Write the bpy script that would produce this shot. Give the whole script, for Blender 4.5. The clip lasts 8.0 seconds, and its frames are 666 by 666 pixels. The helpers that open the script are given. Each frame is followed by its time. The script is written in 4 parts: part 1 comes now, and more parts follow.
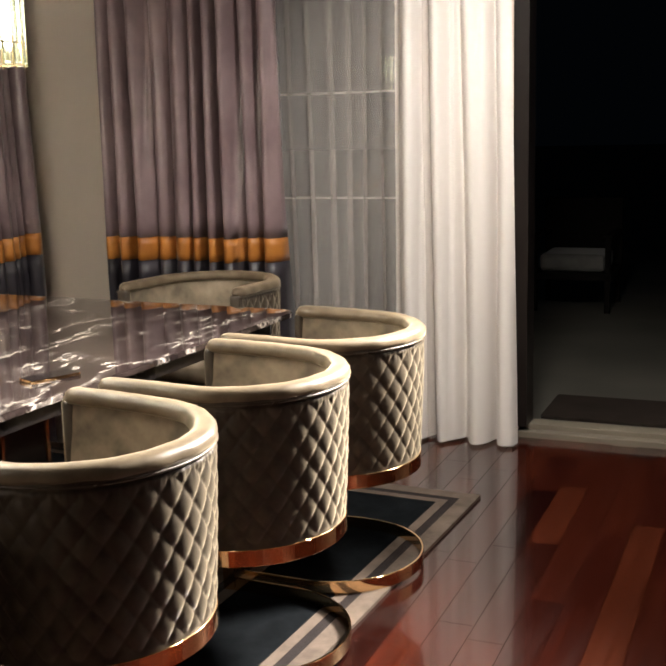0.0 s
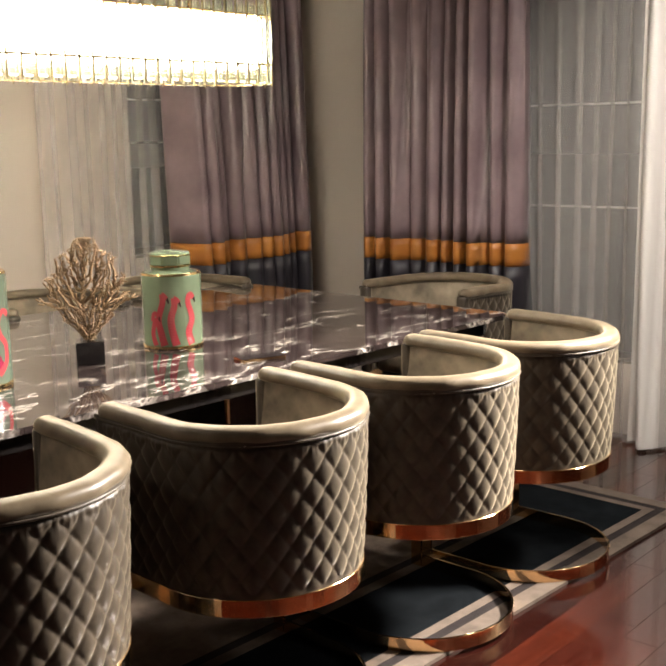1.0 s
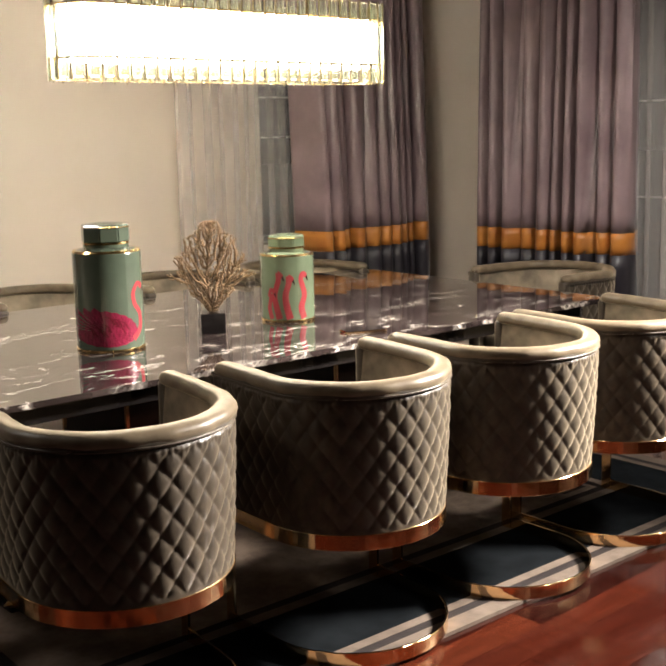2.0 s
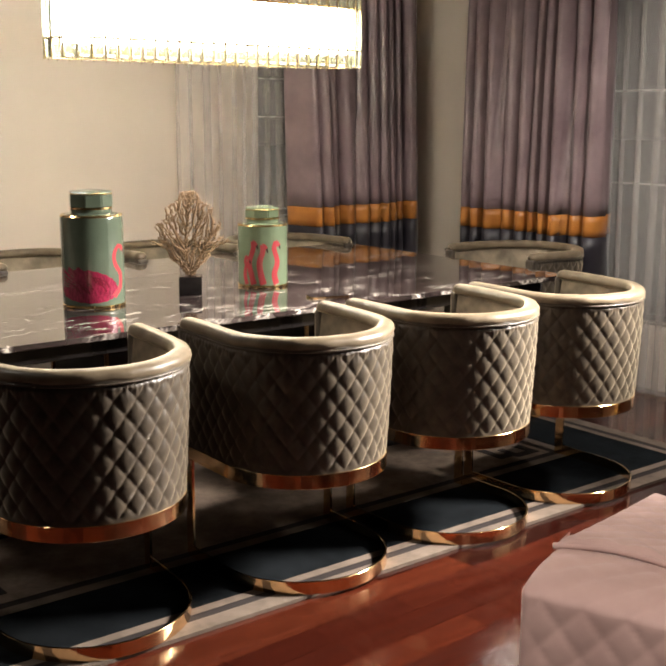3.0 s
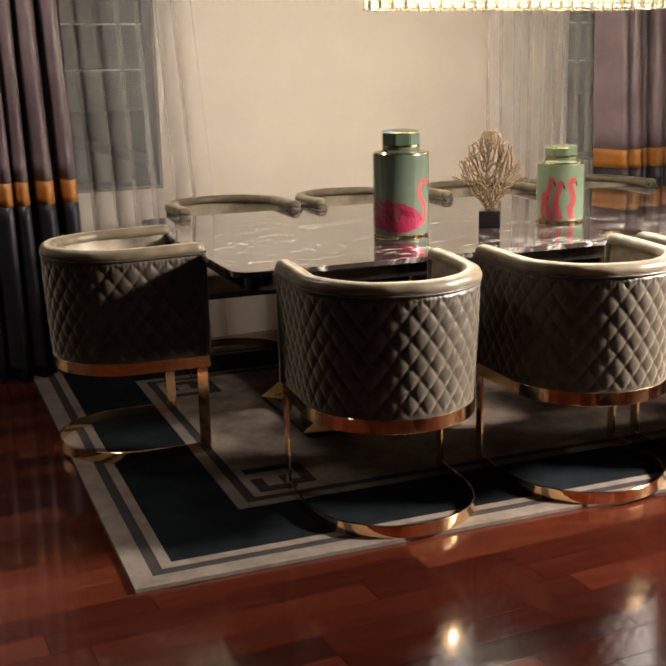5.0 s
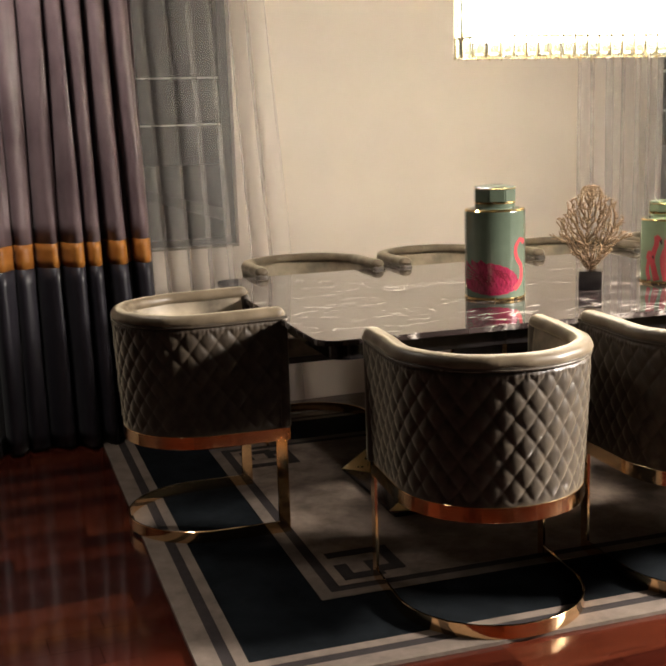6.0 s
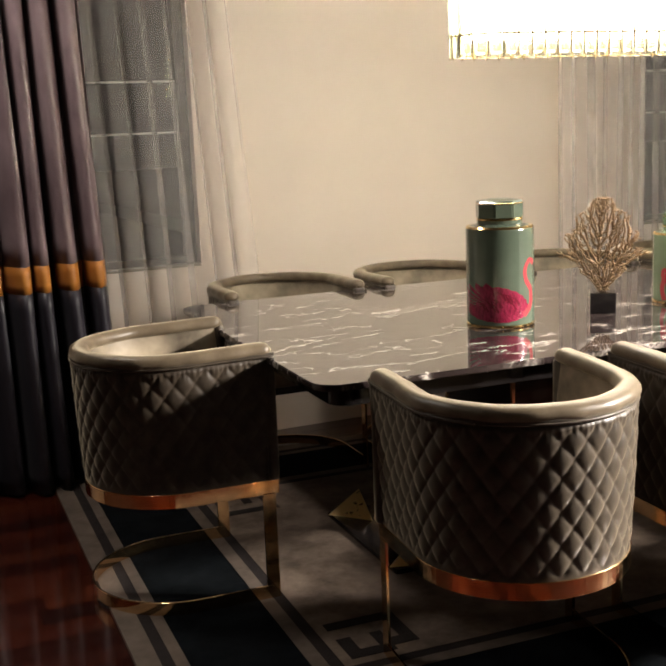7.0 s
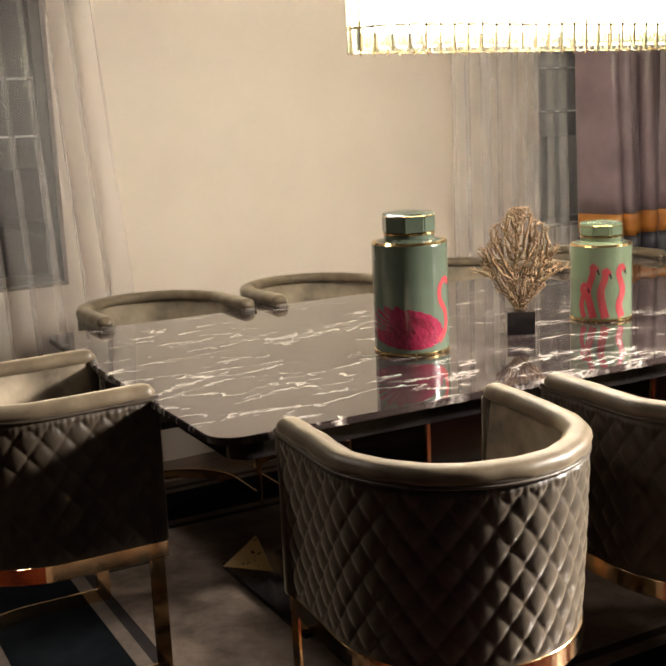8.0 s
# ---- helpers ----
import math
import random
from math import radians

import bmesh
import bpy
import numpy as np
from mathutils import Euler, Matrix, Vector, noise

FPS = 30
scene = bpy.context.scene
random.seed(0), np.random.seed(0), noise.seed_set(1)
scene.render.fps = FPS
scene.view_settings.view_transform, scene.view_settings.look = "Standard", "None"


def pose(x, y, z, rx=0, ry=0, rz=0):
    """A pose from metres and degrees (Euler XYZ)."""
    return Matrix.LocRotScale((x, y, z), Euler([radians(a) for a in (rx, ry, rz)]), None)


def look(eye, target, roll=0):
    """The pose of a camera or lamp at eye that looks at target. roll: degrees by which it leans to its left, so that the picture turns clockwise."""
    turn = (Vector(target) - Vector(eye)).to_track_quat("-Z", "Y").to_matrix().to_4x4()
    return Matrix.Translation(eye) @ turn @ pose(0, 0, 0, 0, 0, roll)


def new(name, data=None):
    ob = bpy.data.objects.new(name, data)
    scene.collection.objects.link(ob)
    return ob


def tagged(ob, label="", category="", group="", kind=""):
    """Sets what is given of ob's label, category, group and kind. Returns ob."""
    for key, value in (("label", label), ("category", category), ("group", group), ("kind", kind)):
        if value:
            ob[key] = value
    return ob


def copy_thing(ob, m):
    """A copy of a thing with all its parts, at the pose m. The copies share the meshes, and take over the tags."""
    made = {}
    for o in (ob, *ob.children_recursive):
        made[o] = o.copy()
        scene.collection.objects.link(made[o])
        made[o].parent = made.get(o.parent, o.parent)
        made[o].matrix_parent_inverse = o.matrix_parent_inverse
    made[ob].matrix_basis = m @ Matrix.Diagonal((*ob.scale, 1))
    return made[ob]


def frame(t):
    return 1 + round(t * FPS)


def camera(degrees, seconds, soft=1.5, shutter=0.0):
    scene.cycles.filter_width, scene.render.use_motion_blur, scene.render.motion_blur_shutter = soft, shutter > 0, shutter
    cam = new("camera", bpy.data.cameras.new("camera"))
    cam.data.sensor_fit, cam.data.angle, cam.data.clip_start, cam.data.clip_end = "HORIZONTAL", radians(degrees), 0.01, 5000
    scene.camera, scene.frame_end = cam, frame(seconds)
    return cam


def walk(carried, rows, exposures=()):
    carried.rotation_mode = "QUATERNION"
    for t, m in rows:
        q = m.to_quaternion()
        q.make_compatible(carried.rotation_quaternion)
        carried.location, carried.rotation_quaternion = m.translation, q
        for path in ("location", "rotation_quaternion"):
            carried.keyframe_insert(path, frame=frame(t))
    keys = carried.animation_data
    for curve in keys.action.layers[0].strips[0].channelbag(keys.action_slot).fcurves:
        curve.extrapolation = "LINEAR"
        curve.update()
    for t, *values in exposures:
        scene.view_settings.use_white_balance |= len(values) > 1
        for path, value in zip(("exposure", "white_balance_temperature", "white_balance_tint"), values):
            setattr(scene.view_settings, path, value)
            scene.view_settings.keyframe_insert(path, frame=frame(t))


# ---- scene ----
cam = camera(34.1, 8.0, soft=2.2)
PATH = [
    (0, (-0.166, -1.194, 1.385), (1.607, -0.347, 1.013), -1.5),
    (0.5, (-0.18, -1.423, 1.4), (1.441, -0.319, 1.007), -1.4),
    (1, (-0.18, -1.677, 1.415), (1.262, -0.338, 1.058), -1.1),
    (1.5, (-0.248, -1.844, 1.41), (1.072, -0.374, 1.101), -2.1),
    (2, (-0.332, -2.015, 1.404), (0.923, -0.5, 1.046), -1.3),
    (2.2, (-0.369, -2.091, 1.401), (0.893, -0.583, 1.036), -0.6),
    (3.5, (-0.357, -2.558, 1.386), (0.754, -0.95, 0.962), 0.0),
    (3.7, (-0.372, -2.607, 1.378), (0.676, -0.962, 0.934), -0.5),
    (4.3, (-0.439, -2.727, 1.371), (0.471, -1.013, 0.887), -1.6),
    (4.5, (-0.447, -2.745, 1.372), (0.416, -1.007, 0.889), -1.4),
    (4.8, (-0.473, -2.739, 1.359), (0.3, -0.955, 0.891), -1.3),
    (5, (-0.468, -2.723, 1.368), (0.238, -0.911, 0.9), -1.3),
    (5.2, (-0.463, -2.688, 1.365), (0.188, -0.852, 0.909), -1.8),
    (6.3, (-0.42, -2.289, 1.369), (0.176, -0.414, 1.011), -1.9),
    (6.5, (-0.419, -2.187, 1.368), (0.205, -0.321, 1.009), -1.8),
    (6.8, (-0.44, -2.034, 1.39), (0.241, -0.189, 1.025), -2.1),
    (7, (-0.444, -1.944, 1.395), (0.265, -0.111, 1.022), -2.4),
    (7.5, (-0.396, -1.745, 1.394), (0.38, 0.056, 1.001), -3.0),
    (8, (-0.335, -1.53, 1.414), (0.585, 0.203, 1.027), -2.6),
]
walk(cam, [(t, look(e, g, r)) for t, e, g, r in PATH])

# ---- light ----
world = bpy.data.worlds.new("night")
scene.world = world
world.use_nodes = True
world.node_tree.nodes["Background"].inputs[0].default_value = (0.0012, 0.0018, 0.0026, 1)
world.node_tree.nodes["Background"].inputs[1].default_value = 0.5
scene.view_settings.exposure = 0.0
CHANDELIER_GLOW = 40.0
# Added fill lamps, all out of view: one floor lamp, five in the ceiling.
FLOOR_FILL_POWER = 3350.0
GENERAL_FILL_POWER = 110.0
FRONT_POWER = 650.0
REAR_POWER = 125.0
SIDE_POWER = 300.0
CORNER_POWER = 440.0


# ---- materials ----
def mat(name, color=(0.5, 0.5, 0.5), rough=0.5, metal=0.0, **more):
    m = bpy.data.materials.new(name)
    m.use_nodes = True
    b = m.node_tree.nodes["Principled BSDF"]
    b.inputs["Base Color"].default_value = (*color, 1)
    b.inputs["Roughness"].default_value = rough
    b.inputs["Metallic"].default_value = metal
    for k, v in more.items():
        b.inputs[k.replace("_", " ")].default_value = v
    return m


def link(m, a, b):
    m.node_tree.links.new(a, b)


def bsdf(m):
    return m.node_tree.nodes["Principled BSDF"]


def coords(m, scale=(1, 1, 1), kind="Object"):
    tc = m.node_tree.nodes.new("ShaderNodeTexCoord")
    mp = m.node_tree.nodes.new("ShaderNodeMapping")
    mp.inputs["Scale"].default_value = scale
    link(m, tc.outputs[kind], mp.inputs[0])
    return mp.outputs[0]


def noise_tex(m, vec, scale, detail=4.0, rough=0.55):
    n = m.node_tree.nodes.new("ShaderNodeTexNoise")
    n.inputs["Scale"].default_value, n.inputs["Detail"].default_value = scale, detail
    n.inputs["Roughness"].default_value = rough
    link(m, vec, n.inputs["Vector"])
    return n.outputs["Fac"]


def ramp(m, fac, stops):
    r = m.node_tree.nodes.new("ShaderNodeValToRGB")
    e = r.color_ramp.elements
    while len(e) < len(stops):
        e.new(0.5)
    for k, (p, c) in zip(e, stops):
        k.position, k.color = p, (*c, 1)
    link(m, fac, r.inputs[0])
    return r.outputs[0]


def bump(m, height, strength=0.2, distance=0.002):
    b = m.node_tree.nodes.new("ShaderNodeBump")
    b.inputs["Strength"].default_value, b.inputs["Distance"].default_value = strength, distance
    link(m, height, b.inputs["Height"])
    link(m, b.outputs[0], bsdf(m).inputs["Normal"])


def mix_color(m, fac, a, b, blend="MIX"):
    x = m.node_tree.nodes.new("ShaderNodeMix")
    x.data_type, x.blend_type = "RGBA", blend
    for k, v in ((0, fac), (6, a), (7, b)):
        if isinstance(v, bpy.types.NodeSocket):
            link(m, v, x.inputs[k])
        else:
            x.inputs[k].default_value = v if k == 0 else (*v, 1)
    return x.outputs[2]


def cloth(name, dark, light, scale=9.0, rough=0.75, sheen=0.5, weave=900.0, strength=0.15, kind="Object", gloss=0.45, nap=(1.0, 1.0, 1.0)):
    m = mat(name, light, rough, Sheen_Weight=sheen, Sheen_Roughness=0.35, Specular_IOR_Level=gloss, Sheen_Tint=(*nap, 1))
    v = coords(m, kind=kind)
    link(m, ramp(m, noise_tex(m, v, scale), [(0.3, dark), (0.7, light)]), bsdf(m).inputs["Base Color"])
    bump(m, noise_tex(m, v, weave, 2.0), strength, 0.001)
    return m


def metal(name, color, rough, smudge=30.0):
    m = mat(name, color, rough, 1.0)
    v = coords(m)
    f = noise_tex(m, v, smudge)
    link(m, ramp(m, f, [(0.35, (rough * 0.7,) * 3), (0.7, (rough * 1.6,) * 3)]), bsdf(m).inputs["Roughness"])
    return m


NAP = (1.0, 0.86, 0.62)
# One velvet: shell kept darker for shade, rim and seat paler as lit.
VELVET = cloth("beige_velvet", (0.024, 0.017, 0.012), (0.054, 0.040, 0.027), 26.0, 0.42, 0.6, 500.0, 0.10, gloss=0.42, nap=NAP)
VELVET_LIT_RIM = cloth("lit_rim_velvet", (0.085, 0.063, 0.041), (0.150, 0.114, 0.074), 18.0, 0.40, 0.45, 500.0, 0.12, gloss=0.3, nap=NAP)
# Wide dark-to-pale blotches put the sheen of the lit nap into the colour.
SEAT_CLOTH = cloth("lit_seat_velvet", (0.060, 0.047, 0.033), (0.42, 0.345, 0.25), 6.0, 0.38, 0.0, gloss=0.45, nap=NAP)
GOLD = metal("polished_gold", (0.88, 0.60, 0.33), 0.10)
SATIN_GOLD = metal("satin_gold", (0.86, 0.62, 0.28), 0.36)
DARK_BRASS = metal("dark_brass_pins", (0.30, 0.24, 0.12), 0.35)
BRASS = metal("brass_trim", (0.80, 0.56, 0.25), 0.18)
DRAPE_MAUVE = cloth("mauve_satin", (0.150, 0.102, 0.110), (0.255, 0.186, 0.195), 4.0, 0.34, 0.12, 700.0, 0.1, gloss=0.5)
DRAPE_ORANGE = cloth("orange_satin", (0.27, 0.092, 0.016), (0.42, 0.165, 0.03), 6.0, 0.4, 0.1, 700.0, 0.1)
DRAPE_NAVY = cloth("navy_satin", (0.014, 0.012, 0.017), (0.024, 0.021, 0.028), 4.0, 0.42, 0.1, 700.0, 0.1)
PINK = cloth("dusty_pink_velvet", (0.24, 0.150, 0.133), (0.33, 0.215, 0.192), 6.0, 0.65, 0.25, 400.0, 0.12, gloss=0.2, nap=(1.0, 0.78, 0.72))
BLACK_LACQUER = mat("black_lacquer", (0.012, 0.010, 0.010), 0.12)
BLACK_PLASTIC = mat("black_plastic", (0.015, 0.015, 0.018), 0.3)
CORAL_GOLD = metal("antique_gold", (0.33, 0.225, 0.135), 0.42, 120.0)
FRAME_DARK = mat("dark_aluminium", (0.010, 0.007, 0.006), 0.35)
FRAME_WHITE = mat("white_window_frame", (0.55, 0.53, 0.50), 0.4)


def wall_paint(name, a, b):
    m = mat(name, a, 0.55)
    v = coords(m)
    big = ramp(m, noise_tex(m, v, 1.3, 3.0), [(0.35, a), (0.65, b)])
    link(m, big, bsdf(m).inputs["Base Color"])
    bump(m, noise_tex(m, v, 160.0, 3.0), 0.12, 0.001)
    return m


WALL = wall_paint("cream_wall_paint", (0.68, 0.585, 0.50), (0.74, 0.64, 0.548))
# Unseen west and south walls, coloured dark to keep bounce off the chairs.
LOW_BOUNCE_WALL = wall_paint("low_bounce_wall", (0.06, 0.04, 0.028), (0.09, 0.06, 0.042))
# Unseen ceiling, coloured dark to cut the light it throws back down.
CEILING = wall_paint("low_bounce_ceiling", (0.10, 0.088, 0.074), (0.13, 0.114, 0.096))


def marble():
    m = mat("black_marble", (0.02, 0.015, 0.014), 0.035, Coat_Weight=0.3, Coat_Roughness=0.02, IOR=1.65)
    v = coords(m, (1.0, 2.8, 1.0))
    warp = noise_tex(m, v, 2.2, 3.0)
    add = m.node_tree.nodes.new("ShaderNodeVectorMath")
    add.operation = "MULTIPLY_ADD"
    link(m, warp, add.inputs[0])
    add.inputs[1].default_value = (0.35, 0.5, 0.3)
    link(m, v, add.inputs[2])
    n = noise_tex(m, add.outputs[0], 3.2, 6.0, 0.60)
    line = ramp(m, n, [(0.462, (0, 0, 0)), (0.485, (0.30, 0.30, 0.30)), (0.5, (1, 1, 1)), (0.512, (0.22, 0.22, 0.22)), (0.545, (0, 0, 0))])
    mask = ramp(m, noise_tex(m, v, 4.6, 2.0), [(0.42, (0, 0, 0)), (0.56, (1, 1, 1))])
    veins = mix_color(m, 1.0, line, mask, "MULTIPLY")
    base = ramp(m, noise_tex(m, v, 6.0, 5.0), [(0.3, (0.010, 0.007, 0.007)), (0.75, (0.045, 0.032, 0.030))])
    col = mix_color(m, veins, base, (0.56, 0.50, 0.45))
    link(m, col, bsdf(m).inputs["Base Color"])
    return m


MARBLE = marble()


def wood_floor():
    m = mat("red_mahogany", (0.12, 0.03, 0.015), 0.16, Coat_Weight=0.6, Coat_Roughness=0.06)
    info = m.node_tree.nodes.new("ShaderNodeObjectInfo")
    geo = m.node_tree.nodes.new("ShaderNodeNewGeometry")
    tone = m.node_tree.nodes.new("ShaderNodeMath")
    tone.operation = "ADD"
    link(m, info.outputs["Random"], tone.inputs[0])
    link(m, geo.outputs["Random Per Island"], tone.inputs[1])
    frac = m.node_tree.nodes.new("ShaderNodeMath")
    frac.operation = "FRACT"
    link(m, tone.outputs[0], frac.inputs[0])
    board = ramp(m, frac.outputs[0], [(0.0, (0.012, 0.0025, 0.0017)), (0.35, (0.030, 0.0056, 0.0030)), (0.75, (0.050, 0.0100, 0.0046)), (1.0, (0.066, 0.0155, 0.0066))])
    tc = m.node_tree.nodes.new("ShaderNodeNewGeometry")
    mp = m.node_tree.nodes.new("ShaderNodeMapping")
    mp.inputs["Scale"].default_value = (1.5, 22.0, 4.0)
    link(m, tc.outputs["Position"], mp.inputs[0])
    grain = ramp(m, noise_tex(m, mp.outputs[0], 3.0, 6.0, 0.65), [(0.3, (0.55, 0.5, 0.5)), (0.7, (1.15, 1.1, 1.1))])
    link(m, mix_color(m, 1.0, board, grain, "MULTIPLY"), bsdf(m).inputs["Base Color"])
    r = ramp(m, noise_tex(m, mp.outputs[0], 0.8, 3.0), [(0.3, (0.11,) * 3), (0.7, (0.24,) * 3)])
    link(m, r, bsdf(m).inputs["Roughness"])
    bump(m, noise_tex(m, mp.outputs[0], 4.0, 4.0), 0.06, 0.001)
    return m


WOOD = wood_floor()


def pile(name, a, b):
    m = mat(name, a, 0.95, Specular_IOR_Level=0.15)
    v = coords(m)
    big = ramp(m, noise_tex(m, v, 7.0, 4.0, 0.7), [(0.32, a), (0.68, b)])
    link(m, big, bsdf(m).inputs["Base Color"])
    bump(m, noise_tex(m, v, 260.0, 3.0), 0.5, 0.003)
    return m


RUG_BEIGE = pile("beige_pile", (0.068, 0.052, 0.042), (0.128, 0.100, 0.080))
RUG_BLACK = pile("black_pile", (0.012, 0.009, 0.009), (0.022, 0.017, 0.016))
RUG_NAVY = pile("navy_pile", (0.0024, 0.0030, 0.0036), (0.0072, 0.0086, 0.0102))
bsdf(RUG_NAVY).inputs["Specular IOR Level"].default_value = 0.03
RUG_TAUPE = pile("taupe_pile", (0.075, 0.056, 0.043), (0.190, 0.143, 0.111))


def sheer_cloth(name, thin, thick):
    m = bpy.data.materials.new(name)
    m.use_nodes = True
    t = m.node_tree
    t.nodes.remove(t.nodes["Principled BSDF"])
    out = t.nodes["Material Output"]
    d, tr, tp, a, b = (t.nodes.new("ShaderNode" + k) for k in ("BsdfDiffuse", "BsdfTranslucent", "BsdfTransparent", "MixShader", "MixShader"))
    d.inputs[0].default_value = (0.84, 0.80, 0.77, 1)
    tr.inputs[0].default_value = (0.72, 0.68, 0.64, 1)
    tp.inputs[0].default_value = (0.95, 0.94, 0.93, 1)
    a.inputs[0].default_value = 0.18
    v = coords(m, (1, 1, 0.08))
    n = noise_tex(m, v, 9.0, 2.0)
    w = ramp(m, n, [(0.3, (thin,) * 3), (0.7, (thick,) * 3)])
    link(m, w, b.inputs[0])
    link(m, d.outputs[0], a.inputs[1]), link(m, tr.outputs[0], a.inputs[2])
    link(m, tp.outputs[0], b.inputs[1]), link(m, a.outputs[0], b.inputs[2])
    link(m, b.outputs[0], out.inputs[0])
    return m


VOILE = sheer_cloth("white_voile", 0.25, 0.28)
VOILE_DENSE = sheer_cloth("dense_white_voile", 0.86, 0.92)
PANE = mat("window_glass", (1, 1, 1), 0.0, Transmission_Weight=1.0, IOR=1.5)
CRYSTAL = mat("clear_crystal", (0.93, 1.0, 0.82), 0.16, Transmission_Weight=1.0, IOR=1.5)


def glow(name, color, strength):
    m = mat(name, color, 0.5)
    b = bsdf(m)
    b.inputs["Emission Color"].default_value = (*color, 1)
    b.inputs["Emission Strength"].default_value = strength
    return m


LAMP_GLOW = glow("lit_led_core", (1.0, 0.91, 0.78), CHANDELIER_GLOW)
FILL_GLOW = glow("lit_fill_diffuser", (1.0, 0.90, 0.76), 12.0)
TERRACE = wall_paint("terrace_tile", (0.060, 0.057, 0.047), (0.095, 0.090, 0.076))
CUSHION = cloth("pale_cushion", (0.14, 0.137, 0.13), (0.19, 0.185, 0.175), gloss=0.1)
WICKER = cloth("dark_wicker", (0.008, 0.007, 0.006), (0.015, 0.013, 0.012), 40.0, 0.9, 0.0, 200.0, 0.3, gloss=0.05)
STONE = wall_paint("threshold_stone", (0.13, 0.11, 0.085), (0.19, 0.165, 0.125))
MAT_BROWN = pile("brown_coir", (0.014, 0.010, 0.008), (0.026, 0.019, 0.015))
JAR_GREEN = mat("sage_green_glaze", (0.080, 0.103, 0.074), 0.2, Coat_Weight=0.5, Coat_Roughness=0.05)
JAR_PALE = mat("pale_green_glaze", (0.140, 0.180, 0.112), 0.2, Coat_Weight=0.5, Coat_Roughness=0.05)
FLAMINGO = mat("magenta_glaze", (0.27, 0.013, 0.05), 0.25, Coat_Weight=0.4)
link(FLAMINGO, ramp(FLAMINGO, noise_tex(FLAMINGO, coords(FLAMINGO, (1, 1, 0.35)), 130.0), [(0.35, (0.13, 0.007, 0.024)), (0.65, (0.26, 0.015, 0.05))]), bsdf(FLAMINGO).inputs["Base Color"])
FEATHER = mat("deep_crimson_glaze", (0.13, 0.006, 0.02), 0.25, Coat_Weight=0.4)
FLAMINGO_NECK = mat("coral_pink_glaze", (0.33, 0.042, 0.05), 0.22, Coat_Weight=0.5)
FLAMINGO_DARK = mat("dark_glaze", (0.03, 0.01, 0.012), 0.2)
for green in (JAR_GREEN, JAR_PALE):
    base = tuple(bsdf(green).inputs["Base Color"].default_value)[:3]
    link(green, ramp(green, noise_tex(green, coords(green), 14.0), [(0.3, tuple(c * 0.9 for c in base)), (0.7, tuple(c * 1.08 for c in base))]), bsdf(green).inputs["Base Color"])


# ---- building helpers ----
def mesh_of(name, bm, material, smooth=False):
    me = bpy.data.meshes.new(name)
    bm.normal_update()
    bm.to_mesh(me)
    bm.free()
    if smooth:
        for p in me.polygons:
            p.use_smooth = True
    for m in material if isinstance(material, (list, tuple)) else (material,):
        me.materials.append(m)
    return me


def part(name, bm, material, parent=None, label="", smooth=False, m=None):
    ob = new(name, mesh_of(name, bm, material, smooth))
    if parent:
        ob.parent = parent
    if m is not None:
        ob.matrix_basis = m
    return tagged(ob, label)


def thing(name, label, category, m=None, group="", kind=""):
    ob = new(name)
    ob.empty_display_size = 0.1
    if m is not None:
        ob.matrix_basis = m
    return tagged(ob, label, category, group, kind)


def box(bm, x0, x1, y0, y1, z0, z1, bevel=0.0, m=None):
    r = bmesh.ops.create_cube(bm, size=1.0, matrix=Matrix.LocRotScale(((x0 + x1) / 2, (y0 + y1) / 2, (z0 + z1) / 2), None, (x1 - x0, y1 - y0, z1 - z0)))
    vs = r["verts"]
    if bevel:
        es = list({e for v in vs for e in v.link_edges})
        vs = bmesh.ops.bevel(bm, geom=es, offset=bevel, segments=2, affect="EDGES", profile=0.5)["verts"]
    if m is not None:
        bmesh.ops.transform(bm, matrix=m, verts=list({v for v in vs}))
    return vs


def boxes(*rows, bevel=0.0):
    bm = bmesh.new()
    for r in rows:
        box(bm, *r, bevel=bevel)
    return bm


def grid_mesh(rows, close_u=False, close_v=False):
    """A sheet through rows of points, all of the same length."""
    bm = bmesh.new()
    vs = [[bm.verts.new(p) for p in r] for r in rows]
    nu, nv = len(vs), len(vs[0])
    for i in range(nu if close_u else nu - 1):
        for j in range(nv if close_v else nv - 1):
            bm.faces.new((vs[i][j], vs[(i + 1) % nu][j], vs[(i + 1) % nu][(j + 1) % nv], vs[i][(j + 1) % nv]))
    return bm, vs


def tube(bm, pts, radii, sides=6):
    rings = []
    for i, p in enumerate(pts):
        d = (pts[min(i + 1, len(pts) - 1)] - pts[max(i - 1, 0)]).normalized()
        a = d.orthogonal().normalized()
        b = d.cross(a)
        rings.append([bm.verts.new(p + (a * math.cos(k * math.tau / sides) + b * math.sin(k * math.tau / sides)) * radii[i]) for k in range(sides)])
    for r, q in zip(rings, rings[1:]):
        for k in range(sides):
            bm.faces.new((r[k], r[(k + 1) % sides], q[(k + 1) % sides], q[k]))
    bm.faces.new(rings[0][::-1]), bm.faces.new(rings[-1])


